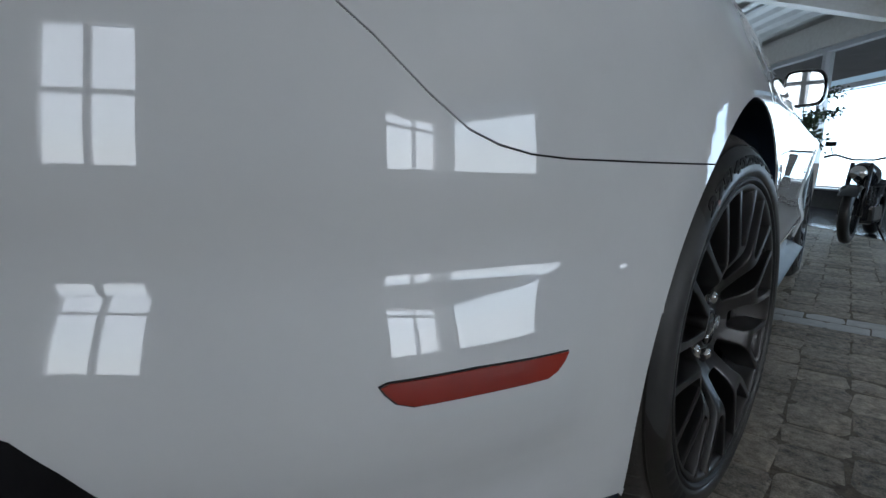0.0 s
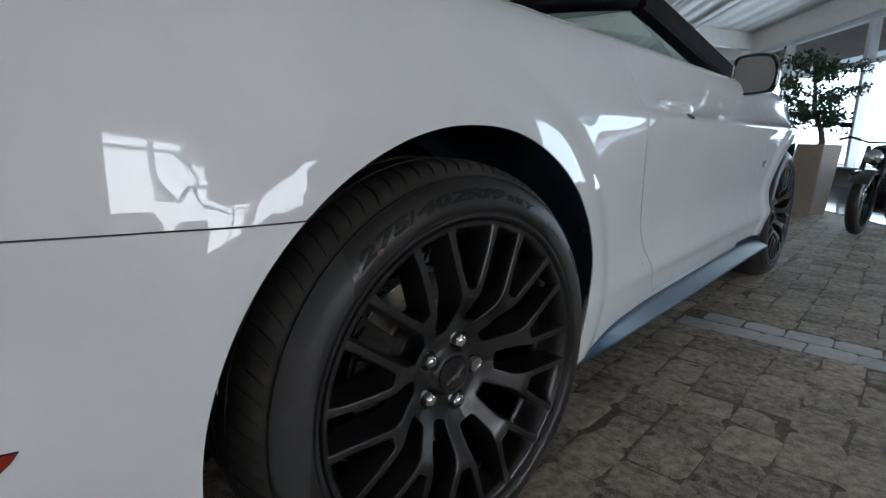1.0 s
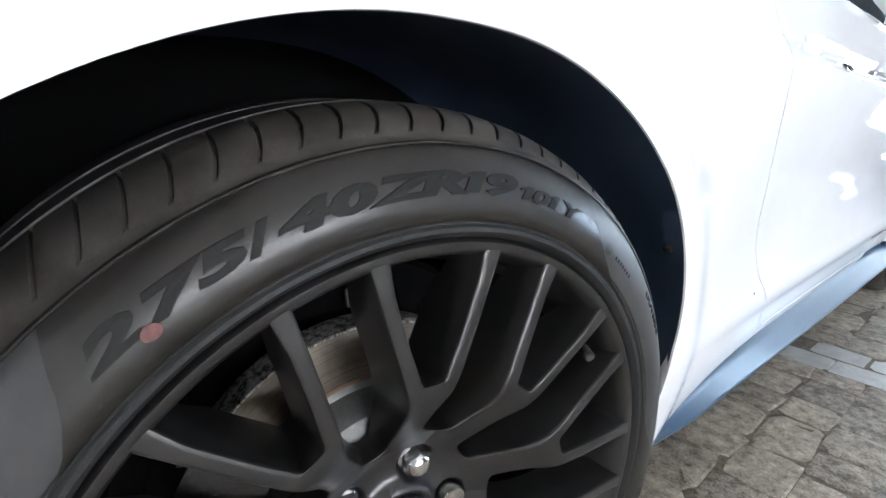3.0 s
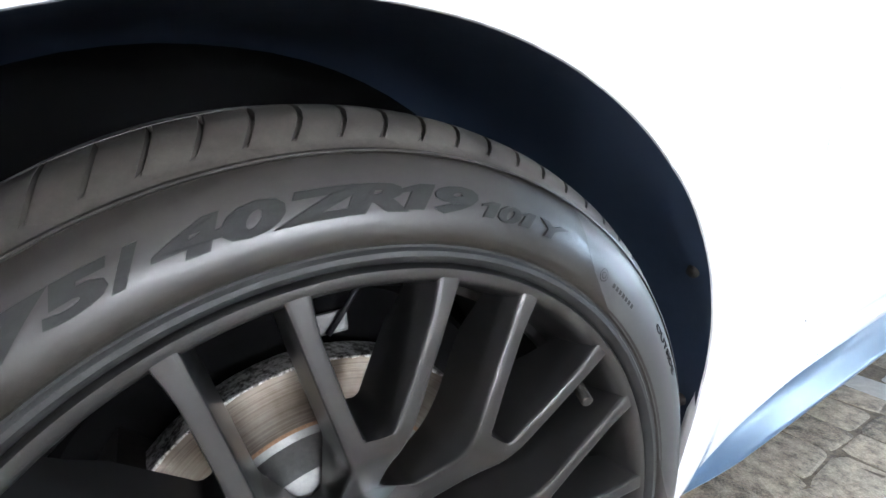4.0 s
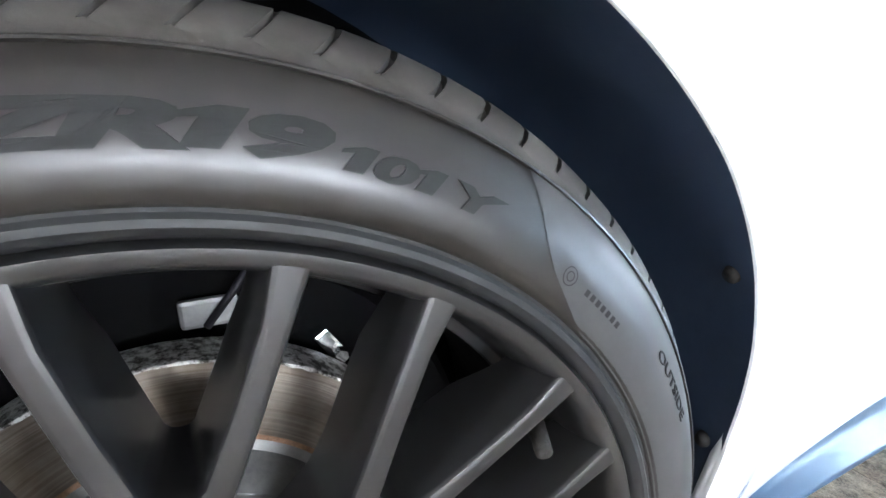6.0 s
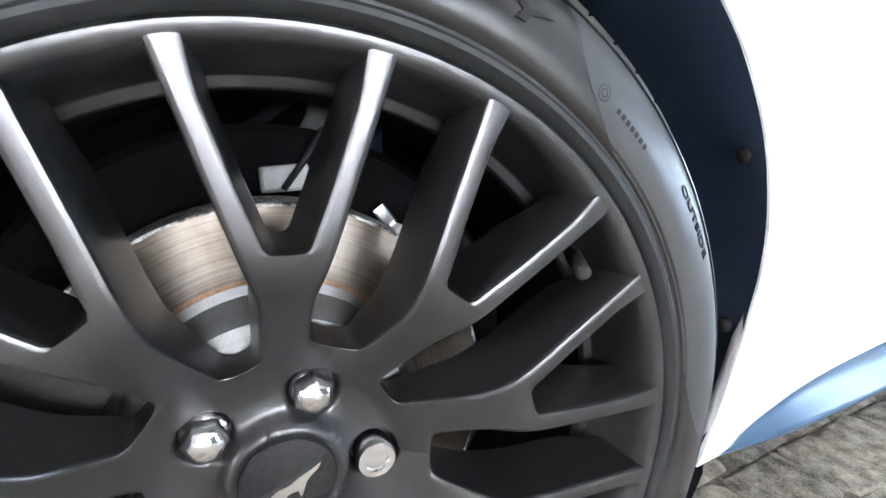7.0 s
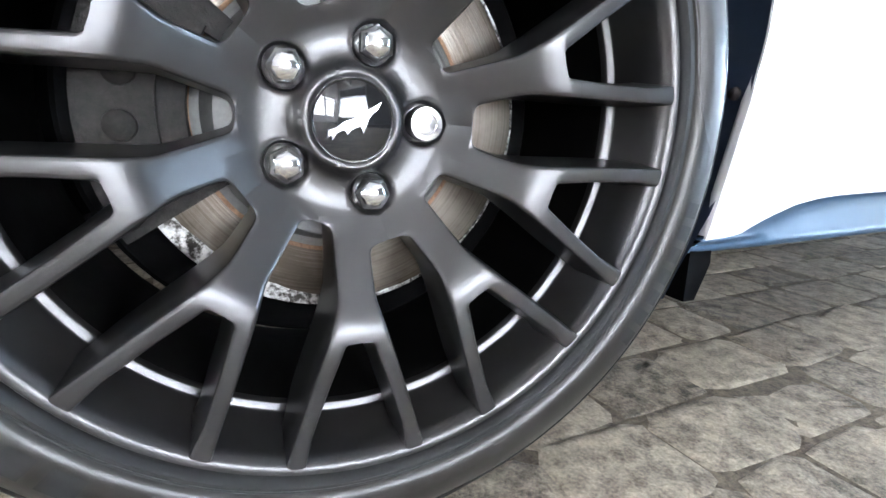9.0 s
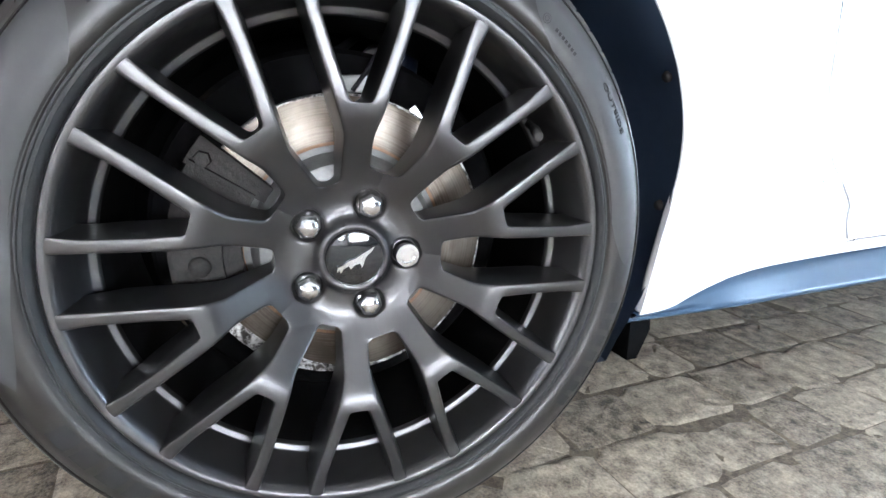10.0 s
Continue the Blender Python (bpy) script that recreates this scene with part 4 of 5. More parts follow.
bm.faces.new(top)
for k in range(len(streak)):
    bm.faces.new((low[k], low[(k + 1) % len(streak)], top[(k + 1) % len(streak)], top[k]))
part("emblem", bm, CHROME, wheel, "chrome plain-shaped emblem", angle=30).location.x = -0.0075
cap.location.x = -0.0075


def nut_mesh(lock):
    if lock:
        return turned_bm([(-0.02, 0.0128), (0.0005, 0.0136), (0.0026, 0.0126), (0.0028, 0.0084), (0.0014, 0.0076), (0.0018, 0.0)], 28)
    bm = bmesh.new()
    rows = []
    for x, r, hexed in ((-0.022, 0.0146, 0.0), (-0.014, 0.0146, 0.0), (-0.0115, 0.0128, 1.0), (-0.003, 0.0126, 1.0), (0.0008, 0.0104, 0.5), (0.0032, 0.0066, 0.1), (0.0042, 0.003, 0.0)):
        ring = []
        for i in range(24):
            a = 2 * math.pi * i / 24
            flat = math.cos(math.pi / 6) / math.cos((a % (math.pi / 3)) - math.pi / 6)
            rr = r * (1 - hexed + hexed * flat * 1.06)
            ring.append(bm.verts.new((x, rr * math.cos(a), rr * math.sin(a))))
        rows.append(ring)
    for r, q in zip(rows, rows[1:]):
        for i in range(24):
            bm.faces.new((r[i], r[(i + 1) % 24], q[(i + 1) % 24], q[i]))
    bm.faces.new(rows[-1])
    return bm


nut = None
for k in range(5):
    a = radians(72 * k + PHI)
    if k == 0:
        ob = part("lug_nut", nut_mesh(True), CHROME, wheel, "bright round locking wheel nut", angle=40)
    elif nut is None:
        ob = nut = part("lug_nut", nut_mesh(False), CHROME, wheel, "chrome hexagonal wheel nut", angle=32)
    else:
        ob = tagged(new("lug_nut", nut.data), "chrome hexagonal wheel nut")
        ob.parent = wheel
    ob.location, ob.rotation_euler = (-0.0085 if k == 0 else -0.0050, LUG_R * math.cos(a), LUG_R * math.sin(a)), (a + 0.3 * k, 0, 0)

va = radians(36.0 + PHI)
bm = tube([(r_x, r * math.cos(va), r * math.sin(va)) for r_x, r in ((-0.03, 0.244), (-0.005, 0.237), (0.006, 0.2335), (0.0065, 0.2333), (0.029, 0.2245), (0.0295, 0.2243))], [0.0055, 0.0042, 0.0042, 0.0056, 0.0050, 0.0030], 12)
part("valve", bm, CAST, wheel, "black rubber tyre valve with a cap", smooth=True)

# tyre with cut shoulder blocks, flattened where it stands
TYRE = [(0.016, 0.252), (0.0255, 0.2640), (0.0310, 0.2672), (0.0345, 0.2690), (0.0368, 0.2718), (0.0366, 0.2748), (0.0345, 0.2768), (0.0347, 0.2785), (0.0375, 0.2808), (0.0392, 0.2865), (0.0392, 0.2945), (0.0372, 0.3035), (0.0330, 0.3125), (0.0268, 0.3210), (0.0187, 0.3284), (0.0204, 0.3294), (0.0198, 0.3306), (0.0160, 0.3312), (0.0110, 0.3365), (0.0040, 0.3425), (-0.0050, 0.3475), (-0.016, 0.3512), (-0.030, 0.3535), (-0.044, 0.3545), (-0.048, 0.3545), (-0.049, 0.3475), (-0.057, 0.3475), (-0.058, 0.3546), (-0.098, 0.3546), (-0.099, 0.3475), (-0.108, 0.3475), (-0.109, 0.3545), (-0.15, 0.354), (-0.19, 0.35), (-0.215, 0.338), (-0.228, 0.315), (-0.23, 0.29), (-0.218, 0.268), (-0.2, 0.252)]
SLOTS = 84
verts, n = [], len(TYRE)
frac = (0.0, 0.4, 0.82, 0.87, 0.89, 0.98)
steps = SLOTS * len(frac)
for k in range(steps):
    slot, j = divmod(k, len(frac))
    for i, (x, r) in enumerate(TYRE):
        bend = 0.0
        if 18 <= i <= 23:
            u = (i - 18) / 5
            bend = 0.55 * (1 - u) ** 2
        a = 2 * math.pi * (slot + frac[j] + bend) / SLOTS
        rr = r - (0.004 if j in (4, 5) and 19 <= i <= 23 else 0.0)
        y, z = rr * math.cos(a), rr * math.sin(a)
        low = -ZC + 0.001
        xx = x
        if z < low + 0.03:
            press = smooth_step(low + 0.03, low - 0.014, z)
            xx += (0.008 if x > -0.09 else -0.008) * press * (1 if r < 0.345 else 0.5)
            z = max(z, low)
        verts.append((xx, y, z))
faces = [(k * n + i, k * n + i + 1, (k + 1) % steps * n + i + 1, (k + 1) % steps * n + i) for k in range(steps) for i in range(n - 1)]
bm = bmesh.new()
vs = [bm.verts.new(v) for v in verts]
for f in faces:
    bm.faces.new([vs[i] for i in f])
tyre = part("tyre", bm, RUBBER, wheel, "black low-profile tyre with moulded lettering", angle=42)
tyre.data.materials.append(TREAD)
tyre.data.materials.append(BAR_RUBBER)
for poly in tyre.data.polygons:
    r = math.hypot(poly.center.y, poly.center.z)
    poly.material_index = 1 if r > 0.3318 else 2 if r < 0.2785 else 0

SIDEWALL = eased([(0.2785, 0.0347), (0.2808, 0.0375), (0.2865, 0.0392), (0.2945, 0.0392), (0.3035, 0.0372), (0.3125, 0.0330), (0.3210, 0.0268), (0.3290, 0.0185)])


def wall_place(r, degrees, lift):
    a = radians(degrees)
    return (SIDEWALL(r) + lift, r * math.cos(a), r * math.sin(a))


def sidewall_patch(name, corners, mat, label="", lift=0.0004):
    """A thin raised field on the sidewall between two bounds, as (r, from angle, to angle) rows."""
    bm = bmesh.new()
    rows = []
    for r, a0, a1 in corners:
        rows.append([bm.verts.new(wall_place(r, a0 + (a1 - a0) * k / 24, lift)) for k in range(25)])
    for r, q in zip(rows, rows[1:]):
        for k in range(24):
            bm.faces.new((r[k], r[k + 1], q[k + 1], q[k]))
    return part(name, bm, mat, wheel, label, smooth=True)


sidewall_patch("sidewall_field", [(0.2795, 11, 47.5), (0.285, 4, 51.5), (0.295, -0.5, 56), (0.304, -2.2, 58), (0.3135, 0, 59.3), (0.321, 3, 60.2), (0.3288, 8, 61)], RUBBER_MATT, "smooth grey field on the tyre wall")
sidewall_patch("sidewall_field", [(0.2795, 142.5, 174), (0.285, 139.5, 184), (0.295, 136.8, 193), (0.305, 135, 197), (0.3135, 134, 195), (0.321, 133, 192), (0.3288, 132, 187)], RUBBER_MATT, "smooth grey field on the tyre wall")


def lettering(text, middle, r, height, stretch, lift=0.0009, mat=LETTER, shear=0.25, bold=0.035):
    """Raised letters bent round the sidewall, read from outside."""
    if text == "1":
        bm = bmesh.new()
        shape = [(-0.20, 0.44), (-0.20, 0.56), (0.0, 0.72), (0.17, 0.72), (0.17, 0.36), (0.17, 0.0), (-0.06, 0.0), (-0.06, 0.25), (-0.06, 0.50)]
        low, top = ([bm.verts.new((x + shear * y - 0.08, y, d)) for x, y in shape] for d in (-0.05, 0.05))
        bm.faces.new(top)
        for k in range(len(shape)):
            bm.faces.new((low[k], low[(k + 1) % len(shape)], top[(k + 1) % len(shape)], top[k]))
        bmesh.ops.triangulate(bm, faces=bm.faces)
        return bend_letters(bm, middle, r, height, stretch, lift, mat)
    cu = bpy.data.curves.new("letters", "FONT")
    cu.body, cu.size, cu.align_x, cu.shear, cu.offset = text, 1.0, "CENTER", shear, bold
    cu.extrude, cu.resolution_u, cu.fill_mode = 0.05, 3, "BOTH"
    tmp = new("letters", cu)
    bpy.context.view_layer.update()
    me = bpy.data.meshes.new_from_object(tmp.evaluated_get(bpy.context.evaluated_depsgraph_get()))
    bpy.data.objects.remove(tmp)
    bm = bmesh.new()
    bm.from_mesh(me)
    return bend_letters(bm, middle, r, height, stretch, lift, mat)


def bend_letters(bm, middle, r, height, stretch, lift, mat):
    bmesh.ops.subdivide_edges(bm, edges=[e for e in bm.edges if e.calc_length() > 0.3], cuts=2)
    for v in bm.verts:
        u, w, d = v.co.x * height * stretch / 0.72, (v.co.y - 0.36) * height / 0.72, v.co.z
        rr = r + w
        a = radians(middle) - u / r
        x = SIDEWALL(rr) + (lift if d > 0 else -0.0006)
        v.co = (x, rr * math.cos(a), rr * math.sin(a))
    return part("sidewall_lettering", bm, mat, wheel, "raised tyre size lettering")


for char, at in (("2", 129.4), ("7", 123.4), ("5", 117.7), ("/", 113.6), ("4", 108.6), ("0", 103.0), ("Z", 96.2), ("R", 90.8), ("1", 85.9), ("9", 81.7)):
    lettering(char, at, 0.3062, 0.0140, 1.7 if char == "/" else 2.9, bold=0.055, shear=0.22)
for char, at in (("1", 76.2), ("0", 73.6), ("1", 70.6), ("Y", 66.6)):
    lettering(char, at, 0.3036, 0.0098, 2.5, bold=0.045, shear=0.22)
lettering("OUTSIDE", 31.4, 0.3108, 0.0060, 1.75, shear=0.0, bold=0.0)


def wall_bar(a0, a1, r0, r1, mat=LETTER, lift=0.0008):
    bm = bmesh.new()
    rows = [[bm.verts.new(wall_place(r0 + (r1 - r0) * j / 3, a0 + (a1 - a0) * k / 8, lift)) for k in range(9)] for j in range(4)]
    for p, q in zip(rows, rows[1:]):
        for k in range(8):
            bm.faces.new((p[k], p[k + 1], q[k + 1], q[k]))
    return part("sidewall_bar", bm, mat, wheel, "raised plain bar on the tyre wall", smooth=True)


for k in range(7):  # maker's words, as plain bars
    wall_bar(-11 - k * 4.0, -13.6 - k * 4.0, 0.292, 0.309, BAR_RUBBER)
for k in range(5):
    wall_bar(205.5 + k * 5.6, 209.9 + k * 5.6 - 0.7 * (k % 2), 0.2885, 0.309, BAR_RUBBER)
for k in range(7):
    wall_bar(51.4 - k * 0.95, 50.8 - k * 0.95, 0.2946, 0.2980, lift=0.001)
bm = bmesh.new()
for r0, r1 in ((0.0048, 0.0042), (0.0026, 0.002)):
    rows = []
    for rr in (r0, r1):
        rows.append([bm.verts.new(wall_place(0.2972 + rr * math.sin(a), 54.0 + math.degrees(rr * math.cos(a) / 0.3), 0.001)) for a in (2 * math.pi * i / 20 for i in range(20))])
    for i in range(20):
        bm.faces.new((rows[0][i], rows[0][(i + 1) % 20], rows[1][(i + 1) % 20], rows[1][i]))
part("sidewall_mark", bm, LETTER, wheel, "small raised ring mark")
bm = bmesh.new()
bm.faces.new([bm.verts.new(wall_place(0.297 + 0.0042 * math.sin(a), 126.0 + math.degrees(0.0055 * math.cos(a) / 0.29), 0.0012)) for a in (2 * math.pi * i / 20 for i in range(20))])
part("paint_dot", bm, RED_DOT, wheel, "faded red paint dot on the tyre")

# ---- brake and wheel housing ----
part("brake_disc", turned_bm([(-0.071, 0.088), (-0.071, 0.112), (-0.0705, 0.1125), (-0.0705, 0.160), (-0.072, 0.165), (-0.079, 0.165), (-0.0795, 0.158), (-0.0895, 0.158), (-0.09, 0.165), (-0.098, 0.165), (-0.099, 0.1)], 120, centre=(0, 0, 0)), DISC, wheel, "worn bright steel brake disc", angle=40)
bm = bmesh.new()
rows = []
rng = random.Random(4)
for k in range(180):
    a = radians(2 * k)
    eaten = 0.014 * max(0.0, math.cos(radians(2 * k - 230))) ** 4 - 0.0028 + rng.uniform(0.0, 0.0012)  # the flaked band is widest low at the back
    rows.append([bm.verts.new((x, r * math.cos(a), r * math.sin(a))) for x, r in ((-0.0706, 0.1604 - eaten), (-0.0697, 0.1607 - eaten), (-0.0697 + rng.uniform(-0.0004, 0.0004), 0.1646), (-0.0710, 0.1652), (-0.0985, 0.1652))])
for p, q in zip(rows, rows[1:] + rows[:1]):
    for k in range(4):
        bm.faces.new((p[k], p[k + 1], q[k + 1], q[k]))
part("disc_edge", bm, EDGE_STEEL, wheel, "flaking silvery rim of the brake disc", angle=60)
part("disc_rust_ring", turned_bm([(-0.0698, 0.111), (-0.0698, 0.1145)], 96, centre=(0, 0, 0)), RUST, wheel, "thin rust ring on the brake disc", smooth=True)
part("disc_hat", turned_bm([(-0.071, 0.111), (-0.069, 0.104), (-0.05, 0.099), (-0.042, 0.094), (-0.038, 0.08), (-0.038, 0.02)], 96, centre=(0, 0, 0)), HAT, wheel, "grey coated hat of the brake disc", angle=40)


part("dust_shield", turned_bm([(-0.118, 0.06), (-0.120, 0.19), (-0.122, 0.208), (-0.130, 0.214), (-0.136, 0.212), (-0.130, 0.2), (-0.128, 0.06)], 72), SHIELD, wheel, "black brake dust shield", angle=40)


def polar_block(a0, a1, r0, r1, x0, x1, steps=10):
    bm = bmesh.new()
    rows = []
    for k in range(steps + 1):
        a = radians(a0 + (a1 - a0) * k / steps)
        rows.append([bm.verts.new((x, r * math.cos(a), r * math.sin(a))) for x, r in ((x0, r0), (x1, r0), (x1, r1), (x0, r1))])
    for p, q in zip(rows, rows[1:]):
        for k in range(4):
            bm.faces.new((p[k], p[(k + 1) % 4], q[(k + 1) % 4], q[k]))
    bm.faces.new(rows[0])
    bm.faces.new(rows[-1])
    bmesh.ops.bevel(bm, geom=[e for e in bm.edges if e.calc_face_angle(0) > 0.6], offset=0.004, segments=2, affect="EDGES")
    return bm


part("brake_caliper", polar_block(148, 205, 0.112, 0.182, -0.135, -0.046), CAST, wheel, "dark cast iron brake caliper", angle=40)
part("caliper_bridge", polar_block(160, 193, 0.13, 0.176, -0.048, -0.036, 8), CAST, wheel, angle=40)
part("caliper_bracket", polar_block(140, 150, 0.10, 0.186, -0.12, -0.055, 4), CAST, wheel, angle=40)
part("caliper_bracket", polar_block(203, 212, 0.10, 0.186, -0.12, -0.055, 4), CAST, wheel, angle=40)
for a in (146, 207):
    ca, sa = math.cos(radians(a)), math.sin(radians(a))
    part("slide_pin", tube([(-0.12, 0.172 * ca, 0.172 * sa), (-0.052, 0.172 * ca, 0.172 * sa), (-0.052, 0.172 * ca, 0.172 * sa), (-0.046, 0.172 * ca, 0.172 * sa)], [0.006, 0.006, 0.009, 0.008], 6), CAST, wheel, angle=30)
for a in (170, 184):
    ca, sa = math.cos(radians(a)), math.sin(radians(a))
    part("caliper_boss", tube([(-0.04, 0.152 * ca, 0.152 * sa), (-0.031, 0.152 * ca, 0.152 * sa)], [0.012, 0.010], 14), CAST, wheel, smooth=True)
part("suspension_knuckle", tube([(-0.16, 0.0, -0.1), (-0.15, 0.0, 0.0), (-0.16, 0.01, 0.1), (-0.18, 0.03, 0.19)], [0.05, 0.075, 0.05, 0.03], 12), CAST, wheel, "cast suspension knuckle", smooth=True)
part("suspension_arm", tube([(-0.17, 0.05, 0.2), (-0.3, 0.08, 0.22), (-0.45, 0.05, 0.2)], 0.018, 10), HAT, wheel, "pale steel suspension arm", smooth=True)
part("damper", tube([(-0.22, 0.09, -0.1), (-0.24, 0.1, 0.2), (-0.26, 0.11, 0.33)], [0.025, 0.025, 0.035], 12), LINER, wheel, "black suspension damper", smooth=True)
part("knuckle_plate", box((-0.116, 0.010, 0.164), (-0.110, 0.046, 0.184), pose(0, 0, 0, 4), 0.003), HAT, wheel, "pale cast aluminium top of the knuckle")
part("hose_bracket", box((-0.004, -0.012, -0.006), (0.004, 0.012, 0.006), pose(-0.111, 0.092, 0.143, -52), 0.002), CHROME, wheel, "bright steel hose bracket")
part("bracket_bolt", tube([(-0.113, 0.099, 0.136), (-0.1, 0.099, 0.136)], [0.006, 0.005], 6), CHROME, wheel, "bright bolt head", angle=30)
part("sensor_lead", tube([(-0.107, 0.044, 0.212), (-0.106, 0.030, 0.190), (-0.106, 0.014, 0.168)], 0.0028, 6), DARK, wheel, smooth=True)
part("brake_hose", tube([(-0.13, -0.09, 0.1), (-0.15, -0.06, 0.17), (-0.2, 0.0, 0.21), (-0.26, 0.06, 0.25)], 0.006, 8), DARK, wheel, smooth=True)

# the other three wheels
for m in (pose(-0.05, 2.72, 0.337, 200), pose(2 * XC, 0, ZC, 0, 0, 180), pose(2 * XC + 0.05, 2.72, 0.337, 30, 0, 180)):
    copy_thing(wheel, m)

# ---- wheel housing ----
for wheel_y, r_arch in ((0.0, 0.412), (2.72, FRONT_ARCH)):
    for flip in (False, True):
        f = mirrored if flip else Vector
        bm = bmesh.new()
        rows = []
        for a in range(-32, 218, 5):
            ca, sa = math.cos(radians(a)), math.sin(radians(a))
            row = []
            for dx, dr in ((-0.003, 0.0005), (-0.012, 0.002), (-0.06, 0.010), (-0.14, 0.012), (-0.3, 0.004), (-0.32, -0.02), (-0.325, -0.25)):
                r = (ARCH_R(a) if wheel_y == 0.0 else r_arch) + dr
                y, z = wheel_y + r * ca, ZC + r * sa
                lip = side(wheel_y + (r - dr) * ca, max(ZC + (r - dr) * sa, 0.2)).x
                row.append(bm.verts.new(f((lip + dx if dx > -0.1 else 0.02 + dx, y, max(z, 0.16)))))
            rows.append(row)
        for r, q in zip(rows, rows[1:]):
            for k in range(6):
                bm.faces.new((r[k], r[k + 1], q[k + 1], q[k]))
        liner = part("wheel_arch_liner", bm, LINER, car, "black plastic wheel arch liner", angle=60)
        # inner wall in near-black: the housing's deep shade is put into its colour
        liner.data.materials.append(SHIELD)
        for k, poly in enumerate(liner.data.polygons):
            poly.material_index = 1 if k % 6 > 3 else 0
bm = bmesh.new()
for y0, y1, z in ((0.402, 0.436, 0.235), (0.406, 0.444, 0.190), (0.407, 0.426, 0.146)):
    for x in (-0.008, -0.15):
        for y in (y0, y1):
            bm.verts.new((x, y, z))
bm.verts.ensure_lookup_table()
bmesh.ops.convex_hull(bm, input=bm.verts)
part("mud_flap", bm, SHIELD, car, "small black plastic mud flap")
for a in (6.0, 28.0, 157.0):
    ca, sa = math.cos(radians(a)), math.sin(radians(a))
    r = ARCH_R(a)
    lip = side(r * ca, ZC + r * sa).x
    bm = tube([(lip - 0.022, (r + 0.006) * ca, ZC + (r + 0.006) * sa), (lip - 0.022, (r - 0.001) * ca, ZC + (r - 0.001) * sa)], [0.008, 0.006], 12)
    part("liner_clip", bm, CAST, car, "grey plastic liner clip", smooth=True)
# underside
part("underbody", box((2 * XC + 0.12, -0.98, 0.2), (-0.34, 3.4, 0.24)), DARK, car, "dark underbody tray")
for y0, y1 in ((-1.0, -0.42), (0.42, 2.3), (3.12, 3.4)):
    part("inner_side", box((-0.36, y0, 0.2), (-0.33, y1, 0.9)), DARK, car)
    part("inner_side", box((2 * XC + 0.33, y0, 0.2), (2 * XC + 0.36, y1, 0.9)), DARK, car)

# ---- planter with a small tree ----
def planter():
    t = thing("planter", "tall tapered beige planter standing on the paving", "planter", pose(-0.335, 5.92, 0.0, 0, 0, -20) @ Matrix.Scale(0.93, 4))
    bm = bmesh.new()
    for z, w in ((0.0, 0.145), (0.745, 0.19), (0.745, 0.172), (0.65, 0.168)):
        for a, b in ((-1, -1), (1, -1), (1, 1), (-1, 1)):
            bm.verts.new((a * w, b * w, z))
    bm.verts.ensure_lookup_table()
    for r in range(3):
        for k in range(4):
            bm.faces.new([bm.verts[i] for i in (r * 4 + k, r * 4 + (k + 1) % 4, r * 4 + 4 + (k + 1) % 4, r * 4 + 4 + k)])
    bm.faces.new([bm.verts[i] for i in (3, 2, 1, 0)])
    bmesh.ops.bevel(bm, geom=[e for e in bm.edges], offset=0.008, segments=2, affect="EDGES")
    part("pot", bm, POT, t, angle=40)
    bm = box((-0.166, -0.166, 0.60), (0.166, 0.166, 0.655))
    part("soil", bm, SOIL, t, "dark potting soil")
    return t


planter()


def small_tree():
    rng = random.Random(4)
    t = thing("potted_tree", "small leafy indoor tree growing in the planter", "tree", pose(-0.335, 5.92, 0.61))
    trunk, crown = bmesh.new(), bmesh.new()
    tube_into(trunk, [(0, 0, 0), (0.06, 0.02, 0.1), (0.03, 0.05, 0.22), (-0.05, 0.02, 0.4), (-0.08, 0, 0.7), (-0.11, 0, 0.95)], [0.034, 0.030, 0.026, 0.022, 0.017, 0.010], 8)

    def leaf(p):
        s = rng.uniform(0.018, 0.032)
        m = Matrix.Translation(p) @ Euler((rng.uniform(-1.2, 1.2), rng.uniform(-1.2, 1.2), rng.uniform(0, 6.28))).to_matrix().to_4x4()
        vs = [crown.verts.new(m @ Vector(v)) for v in ((0, 0, 0), (s * 0.8, -s * 0.55, s * 0.12), (s * 1.9, 0, -s * 0.1), (s * 0.8, s * 0.55, s * 0.12))]
        crown.faces.new((vs[0], vs[1], vs[2]))
        crown.faces.new((vs[0], vs[2], vs[3]))

    for k in range(30):
        h = rng.uniform(0.04, 1.0)
        a = rng.uniform(0, 6.28)
        reach = rng.uniform(0.14, 0.40) * (1.1 - 0.5 * abs(h - 0.5))
        start = Vector((-0.03 - 0.09 * h, 0.01, 0.14 + h * 0.72))
        end = start + Vector((math.cos(a) * reach, math.sin(a) * reach, rng.uniform(-0.02, 0.16)))
        mid = start.lerp(end, 0.5) + Vector((0, 0, rng.uniform(-0.04, 0.03)))
        tube_into(trunk, [start, mid, end], [0.006, 0.004, 0.002], 5)
        for clump in range(2):
            c = mid.lerp(end, 0.35 + 0.65 * clump)
            for _ in range(rng.randrange(34, 60)):
                leaf(c + Vector((rng.gauss(0, 0.044), rng.gauss(0, 0.044), rng.gauss(0, 0.036))))
    part("trunk", trunk, BARK, t, smooth=True)
    part("crown", crown, LEAF, t)
    tag = box((-0.005, -0.03, -0.05), (0.005, 0.03, 0.05), pose(-0.36, -0.2, 0.23, 10, 0, 20), 0.001)
    part("tag", tag, YELLOW, t, "small yellow tag")
    return t


small_tree()


